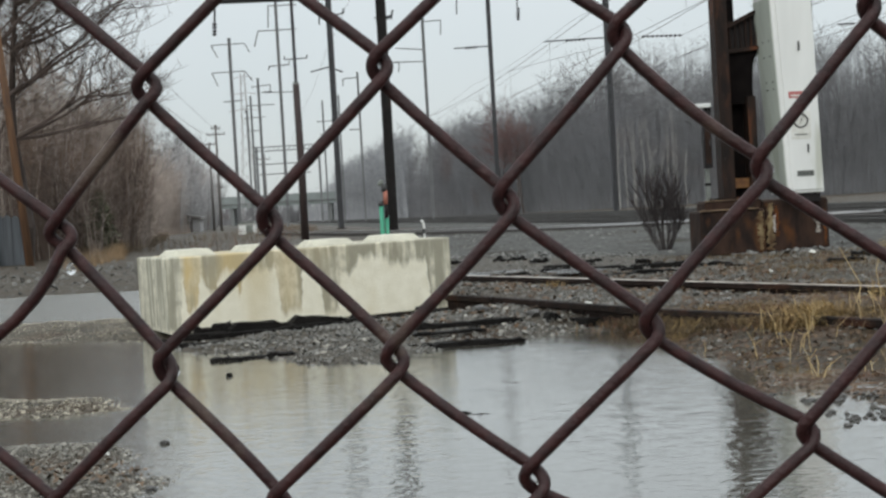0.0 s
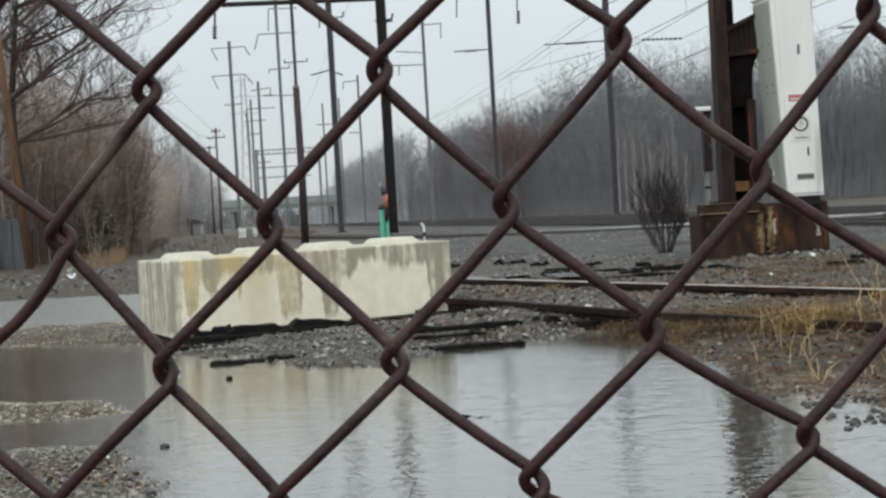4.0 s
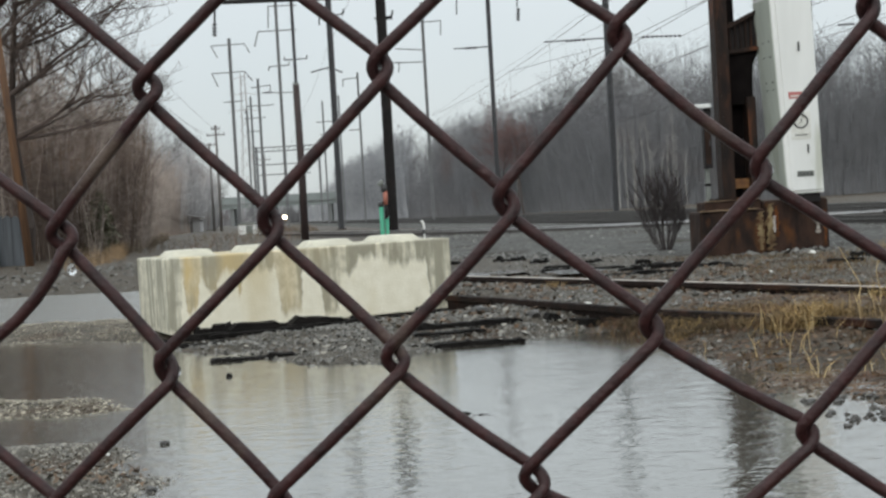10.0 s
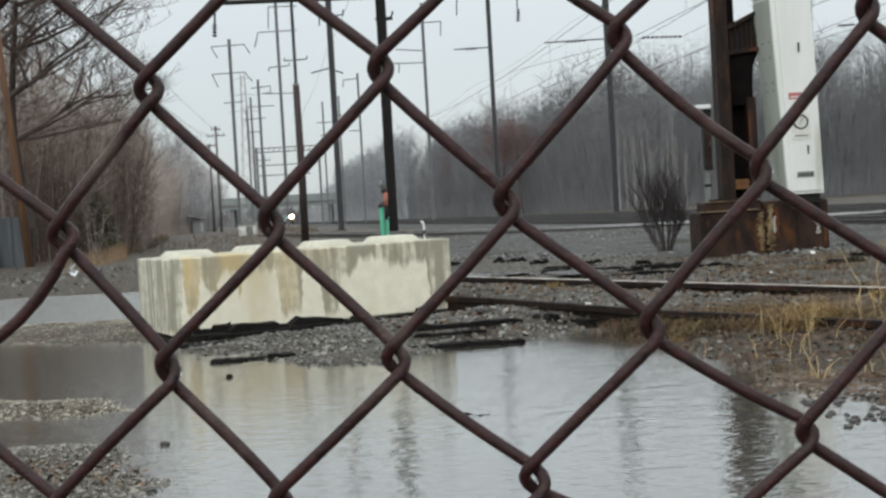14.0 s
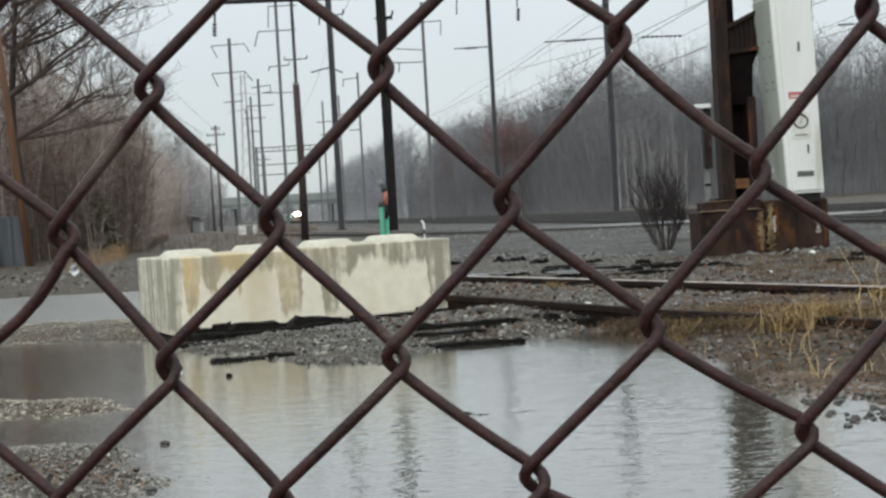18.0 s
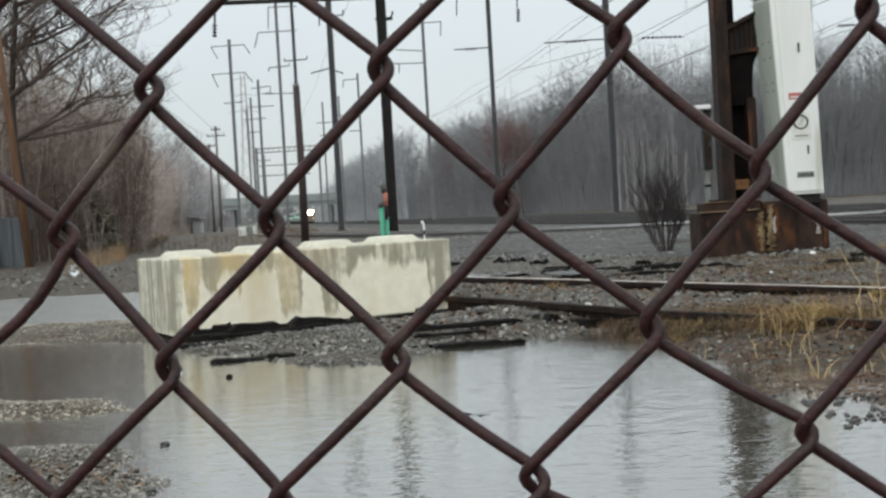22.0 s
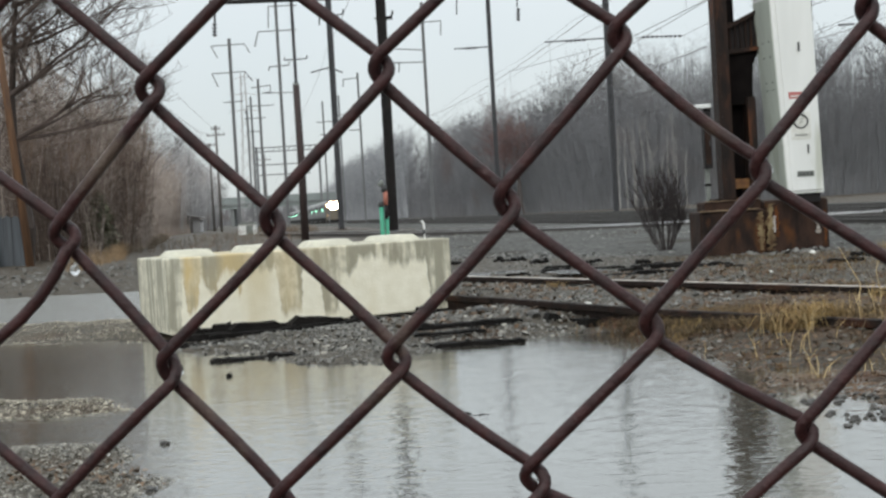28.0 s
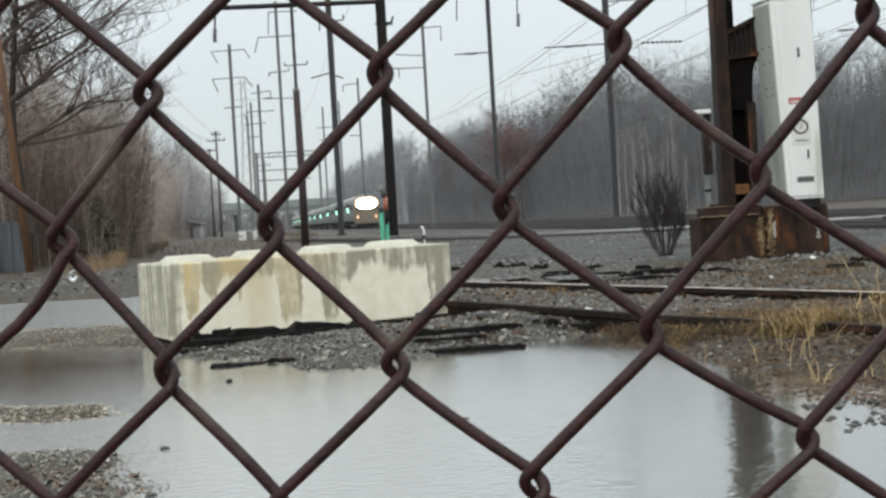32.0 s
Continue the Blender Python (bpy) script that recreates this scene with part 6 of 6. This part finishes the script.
gravel("track_ballast", 44000, -0.6, 10.5, 15.5, 29, 0.016, 0.05, BALLAST, "grey ballast stones along the main line", 7, on_bed)
gravel("far_ballast", 22000, -1.5, 14, 28, 70, 0.035, 0.065, BALLAST, "grey ballast farther along the main line", 13, lambda x, y: (x > -0.02 * y) & (x < 0.3 * y) & (x * ACROSS.x + y * ACROSS.y < 16) & (x * ACROSS.x + y * ACROSS.y > 3))

# ---- dead grass ----


def grass(name, spots, blades, height, spread, mat, label, seed, kind=""):
    r = random.Random(seed)
    b = Build()
    for x, y in spots:
        for _ in range(blades):
            a, d = r.uniform(0, 6.28), abs(r.gauss(0, spread))
            gx0, gy0 = x + math.cos(a) * d, y + math.sin(a) * d
            h = height * r.uniform(0.35, 1.1)
            l = r.uniform(0.2, 2.6) * h
            c = r.uniform(0, 6.28)
            w = r.uniform(0.001, 0.0028)
            p0 = Vector((gx0, gy0, 0))
            p1 = p0 + Vector((math.cos(c) * l * 0.25, math.sin(c) * l * 0.25, h * 0.6))
            p2 = p0 + Vector((math.cos(c) * l, math.sin(c) * l, h * r.uniform(0.25, 1.0)))
            s = Vector((-math.sin(c + 0.7), math.cos(c + 0.7), 0)) * w
            b.add([p0 - s, p0 + s, p1 + s, p1 - s, p2], [(0, 1, 2, 3), (3, 2, 4)])
    return b


rg = random.Random(11)
GOLD_SPOTS = ((2.08, 7.72, 330, 0.17, 0.09), (1.90, 7.70, 300, 0.15, 0.08), (2.18, 7.80, 330, 0.20, 0.08), (2.28, 7.78, 100, 0.12, 0.09), (2.05, 7.9, 160, 0.2, 0.1), (1.50, 8.45, 70, 0.13, 0.07), (1.40, 8.3, 40, 0.09, 0.07),
              (1.95, 6.55, 40, 0.10, 0.06), (2.15, 6.45, 40, 0.11, 0.07), (2.9, 8.9, 90, 0.16, 0.15), (5.5, 16.6, 160, 0.22, 0.25), (0.95, 11.9, 60, 0.09, 0.08), (1.3, 12.2, 60, 0.08, 0.1))
TANGLE_SPOTS = tuple((1.28 + a * 1.25 + rg.uniform(-0.2, 0.25), 9.3 - a * 1.5 + rg.uniform(-0.5, 0.4), 130, rg.uniform(0.03, 0.085), 0.16) for a in [rg.random() for _ in range(64)])
TANGLE_SPOTS += tuple((1.22 + a * 0.95 + rg.uniform(-0.1, 0.1), 8.95 - a * 0.95 + rg.uniform(-0.35, 0.35), 130, rg.uniform(0.04, 0.12), 0.14) for a in [rg.random() for _ in range(70)])
TANGLE_SPOTS += tuple((1.55 + rg.random() * 1.1, 5.6 + rg.random() * 1.7, 60, rg.uniform(0.02, 0.07), 0.10) for _ in range(60))
TANGLE_SPOTS += tuple((3.0 + rg.random() * 2.8, 12.6 + rg.random() * 4.8, 90, rg.uniform(0.04, 0.11), 0.3) for _ in range(64))
TANGLE_SPOTS += tuple((2.6 + rg.random() * 1.6, 9.0 + rg.random() * 3.4, 90, rg.uniform(0.04, 0.10), 0.25) for _ in range(22))
for name, mat, label, spots in (("dead_grass", DEADGRASS, "tufts of dead golden grass on the verge", GOLD_SPOTS), ("tangled_grass", TANGLE, "low tangle of brown dead grass and weeds", TANGLE_SPOTS)):
    gb = Build()
    for x, y, n, h, s in spots:
        t = grass("", [(0, 0)], n, h, s, mat, "", rg.randrange(9999))
        z = z_at(x, y)
        if z < -0.006:
            continue
        z = max(z, 0.0) - 0.006
        gb.add([(p[0] + x, p[1] + y, p[2] + z) for p in t.v], t.f)
    grass_mesh = quick_mesh(name, gb.v, gb.f)
    grass_mesh.materials.append(mat)
    tagged(new(name, grass_mesh), label, "grass", kind="stuff")
stalks = thing("dry_stalk", Matrix.Translation((2.62, 8.55, 0.05)), "tall dry straw-coloured weed stalks by the siding", "weed")
for x, pts in ((0.0, ((0, 0, 0), (-0.02, 0.02, 0.13), (-0.01, 0.02, 0.22), (-0.08, 0.03, 0.36), (-0.13, 0.03, 0.46))), (0.09, ((0, 0, 0), (0.02, 0, 0.16), (0.0, 0.01, 0.30), (0.03, 0.0, 0.42))),
               (0.12, ((0, 0, 0), (-0.03, 0, 0.10), (-0.09, 0.01, 0.17))), (-0.06, ((0, 0, 0), (0.01, 0, 0.10), (0.05, 0.01, 0.2)))):
    part("stem", Build().tube([Vector((x, 0, 0)) + Vector(p) for p in pts], [0.0045 - 0.0007 * k for k in range(len(pts))], 5), STRAW, stalks)
for x, y, pts in ((1.70, 6.30, ((0, 0, -0.02), (0.005, 0, 0.07), (0.0, 0.01, 0.11))), (1.71, 6.31, ((0, 0, -0.02), (-0.03, 0, 0.06), (-0.055, 0.0, 0.095))), (1.72, 6.3, ((0, 0, -0.02), (0.03, 0.01, 0.05), (0.06, 0.01, 0.07))),
                  (1.60, 7.05, ((0, 0, -0.02), (-0.02, 0, 0.08), (-0.05, 0, 0.15))), (1.40, 7.5, ((0, 0, -0.02), (0.015, 0, 0.03), (0.01, 0, 0.07))), (1.93, 6.35, ((0, 0, -0.02), (0.01, 0, 0.06), (-0.01, 0, 0.11)))):
    st = thing("dry_stalk", Matrix.Translation((x, y, max(z_at(x, y), 0))), "short broken straw stalk at the water's edge", "weed", "broken stalks")
    part("stem", Build().tube(pts, [0.003, 0.0026, 0.0014], 5), STRAW, st)

rw = random.Random(91)
for i in range(26):
    x, y = 1.62 + rw.random() * 0.85, 6.0 + rw.random() * 1.9
    h, a = rw.uniform(0.07, 0.22), rw.uniform(-0.06, 0.06)
    st = thing("dry_stalk", Matrix.Translation((x, y, max(z_at(x, y), 0))), "thin pale straw stalk standing in the wet verge", "weed", "straw stalks on the verge")
    part("stem", Build().tube([(0, 0, -0.03), (a * 0.4, 0.01, h * 0.5), (a * 1.2, rw.uniform(-0.03, 0.03), h)], [0.0026, 0.0022, 0.0012], 5), STRAW, st)
    part("side_shoot", Build().tube([(a * 0.4, 0.01, h * 0.5), (a * 0.4 + rw.uniform(-0.05, 0.05), 0.0, h * rw.uniform(0.6, 0.85))], [0.0018, 0.001], 4), STRAW, st)

# ---- twigs and straw lying on the verge ----
for name, mat, count, label, seed in (("verge_twigs", NEARBRUSH, 800, "dark wet twigs lying on the verge", 61), ("verge_straw", WOODPOLE, 800, "flattened brown straw on the wet verge", 62)):
    rv = random.Random(seed)
    tb = Build()
    for _ in range(count):
        x, y = 1.35 + rv.random() * 1.7, 5.3 + rv.random() * 4.2
        z = z_at(x, y)
        if z < -0.012:
            continue
        z = max(z, 0.0) + 0.006
        l, a, k = rv.uniform(0.04, 0.24), rv.gauss(0.2, 0.6), rv.uniform(0.001, 0.0032)
        d = Vector((math.cos(a), math.sin(a), rv.uniform(-0.05, 0.12))) * l
        p = Vector((x, y, z))
        tb.tube([p, p + d * 0.5 + Vector((0, 0, rv.uniform(0, 0.012))), p + d], [k, k * 0.9, k * 0.5], 4, caps=False)
    me = quick_mesh(name, tb.v, tb.f)
    me.materials.append(mat)
    tagged(new(name, me), label, "twigs", kind="stuff")

# ---- fallen leaves at the water's edge ----
lb = Build()
litter = np.random.RandomState(3)
lx = np.concatenate([litter.uniform(-1.6, -1.05, 260), litter.uniform(1.3, 3.4, 4200)])
ly = np.concatenate([litter.uniform(4.55, 5.1, 260), litter.uniform(5.2, 9.4, 4200)])
lz = ground_height(lx, ly)
for x, y, z in zip(lx, ly, lz):
    if z < -0.01:
        continue
    z = max(z, 0.0) + rs.uniform(0.004, 0.02)
    a, s = rs.uniform(0, 6.28), rs.uniform(0.006, 0.022)
    u, w = Vector((math.cos(a) * s, math.sin(a) * s, rs.uniform(0, 0.01))), Vector((-math.sin(a) * s * 0.5, math.cos(a) * s * 0.5, rs.uniform(0, 0.006)))
    c = Vector((x, y, z))
    lb.add([c - u, c + w, c + u, c - w], [(0, 1, 2, 3)])
leaf_mesh = quick_mesh("fallen_leaves", lb.v, lb.f)
leaf_mesh.materials.append(LEAFBROWN)
tagged(new("fallen_leaves", leaf_mesh), "wet brown fallen leaves on the bank", "leaves", kind="stuff")

# ---- train ----
train = thing("train", Matrix.Translation(line_at(169, 13, 0.26)) @ pose(0, 0, 0, 0, 0, TURN), "silver passenger train with bright headlights and lit windows", "train")
SECTION = [(-1.5, 0.9), (1.5, 0.9), (1.55, 1.4), (1.52, 3.1), (1.35, 3.6), (0.9, 3.9), (0, 4.05), (-0.9, 3.9), (-1.35, 3.6), (-1.52, 3.1), (-1.55, 1.4)]
car_mesh = Build().prism(SECTION, 0.3, 26.0).mesh("car_body", 0.05)
car_mesh.materials.append(SILVER)
under_mesh = Build().box(0, 13, 0.65, 2.4, 24, 0.5).mesh("underframe")
under_mesh.materials.append(DARKSTEEL)
window_mesh = Build().box(0, 0, 0, 0.04, 1.3, 0.65).mesh("window", 0.01)
window_mesh.materials.append(TRAINGLASS)
roof_mesh = Build().prism([(-1.37, 3.62), (1.37, 3.62), (0.92, 3.93), (0, 4.08), (-0.92, 3.93)], 0.2, 26.1).mesh("roof")
roof_mesh.materials.append(ROOFPALE)
door_mesh = Build().box(0, 0, 0, 0.045, 3.4, 0.75).mesh("door_window", 0.01)
door_mesh.materials.append(TRAINGLASS)
lit_mesh = Build().box(0, 0, 0, 0.06, 1.4, 0.6).mesh("lit_window", 0.01)
lit_mesh.materials.append(LITWINDOW)
wheel_mesh = Build().lathe([(0.46, -0.07), (0.46, 0.07)], 16).mesh("wheel")
wheel_mesh.materials.append(DARKSTEEL)
for c in range(12):
    y0 = c * 26.4 + 1.6
    body = part("car_body", car_mesh, SILVER, train)
    body.location = (0, y0, 0)
    cap = part("roof", roof_mesh, ROOFPALE, body, "pale grey ribbed roof")
    dark = part("door_window", door_mesh, TRAINGLASS, body, "dark greenish door glass")
    dark.location = (-1.55, 10.6, 2.85)
    under = part("underframe", under_mesh, DARKSTEEL, train)
    under.location = (0, y0, 0)
    for w in range(7):
        win = part("window", lit_mesh if w == 2 else window_mesh, TRAINGLASS, body)
        win.location = (-1.55, 3.2 + w * 3.3, 2.35 if w == 2 else 2.6)
    for yy in (3.0, 5.4, 20.6, 23.0):
        wh = part("wheel", wheel_mesh, DARKSTEEL, under)
        wh.matrix_basis = Matrix.Translation((-0.75, yy, 0.46)) @ pose(0, 0, 0, 0, 90, 0)
nose = [(-1.45, 0.5), (1.45, 0.5), (1.5, 1.4), (1.45, 3.0), (1.2, 3.5), (0.8, 3.75), (-0.8, 3.75), (-1.2, 3.5), (-1.45, 3.0), (-1.5, 1.4)]
part("nose", Build().prism(nose, 0.0, 2.0), NOSE, train, "tawny-grey cab front", bevel=0.12)
part("windscreen", Build().box(-0.72, -0.02, 2.55, 0.95, 0.06, 0.7), TRAINGLASS, train, "dark windscreen", bevel=0.02)
part("windscreen", Build().box(0.72, -0.02, 2.55, 0.95, 0.06, 0.7), TRAINGLASS, train, "dark windscreen", bevel=0.02)
# lenses drawn oversize so that they take in the lamps' glare
lamp = Build().lathe([(0.84, -0.10), (0.82, 0.0), (0.5, 0.07), (0.1, 0.1)], 20).mesh("headlight")
lamp.materials.append(HEADLIGHT)
lamp.transform(Matrix.Diagonal((1, 0.8, 1, 1)))
for x in (-0.45, 0.45):
    part("headlight", lamp, HEADLIGHT, train, "glaring warm white headlight").matrix_basis = Matrix.Translation((x, -0.04, 2.95)) @ pose(0, 0, 0, 90, 0, 0)
# glowing ring added to imitate glare; the train has no such part
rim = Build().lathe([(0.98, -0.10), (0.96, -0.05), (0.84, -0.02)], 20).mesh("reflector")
rim.materials.append(GLAREHALO)
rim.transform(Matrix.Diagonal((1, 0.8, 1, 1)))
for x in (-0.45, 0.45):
    part("reflector", rim, GLAREHALO, train, "amber ring standing in for glare round the headlight").matrix_basis = Matrix.Translation((x, -0.03, 2.95)) @ pose(0, 0, 0, 90, 0, 0)
ditch = Build().lathe([(0.13, -0.05), (0.12, 0.03), (0.03, 0.05)], 12).mesh("ditch_light")
ditch.materials.append(DITCH)
for x in (-1.1, 1.1):
    part("ditch_light", ditch, DITCH, train, "small warm marker light").matrix_basis = Matrix.Translation((x, -0.04, 1.35)) @ pose(0, 0, 0, 90, 0, 0)
part("pilot", Build().prism([(-1.35, 0.12), (1.35, 0.12), (1.4, 0.52), (-1.4, 0.52)], -0.2, 0.4), DARKSTEEL, train)
part("horn", Build().tube([(0, 0.6, 3.9), (0, 0.1, 3.95)], [0.05, 0.12], 8), DARKSTEEL, train)


def motions():
    rows = []
    for t, s in ((0, 1060), (3, 950), (6, 835), (10, 705), (14, 566), (17, 492), (20, 409), (23, 338), (25.5, 284), (28, 237), (30, 198), (32, 165)):
        rows.append((t, Matrix.Translation(line_at(s, 13, 0.26)) @ pose(0, 0, 0, 0, 0, TURN)))
    walk(train, rows)
    # ripples drift slowly over the puddle; the gust comes up at the end
    walk(water, [(0, pose(0.6, -0.3, 0)), (16, pose(0.0, 0.0, 0)), (32, pose(-0.6, 0.3, 0))])
    walk(gust_sheet, [(0, pose(0, 0.2, 0.003)), (27.2, pose(0, 0.2, 0.003)), (28.3, pose(0.1, 4.0, 0.003)), (29.2, pose(0.15, 8.2, 0.003)), (30.4, pose(0.2, 9.5, 0.003)), (32, pose(0.3, 9.8, 0.003))])


motions()
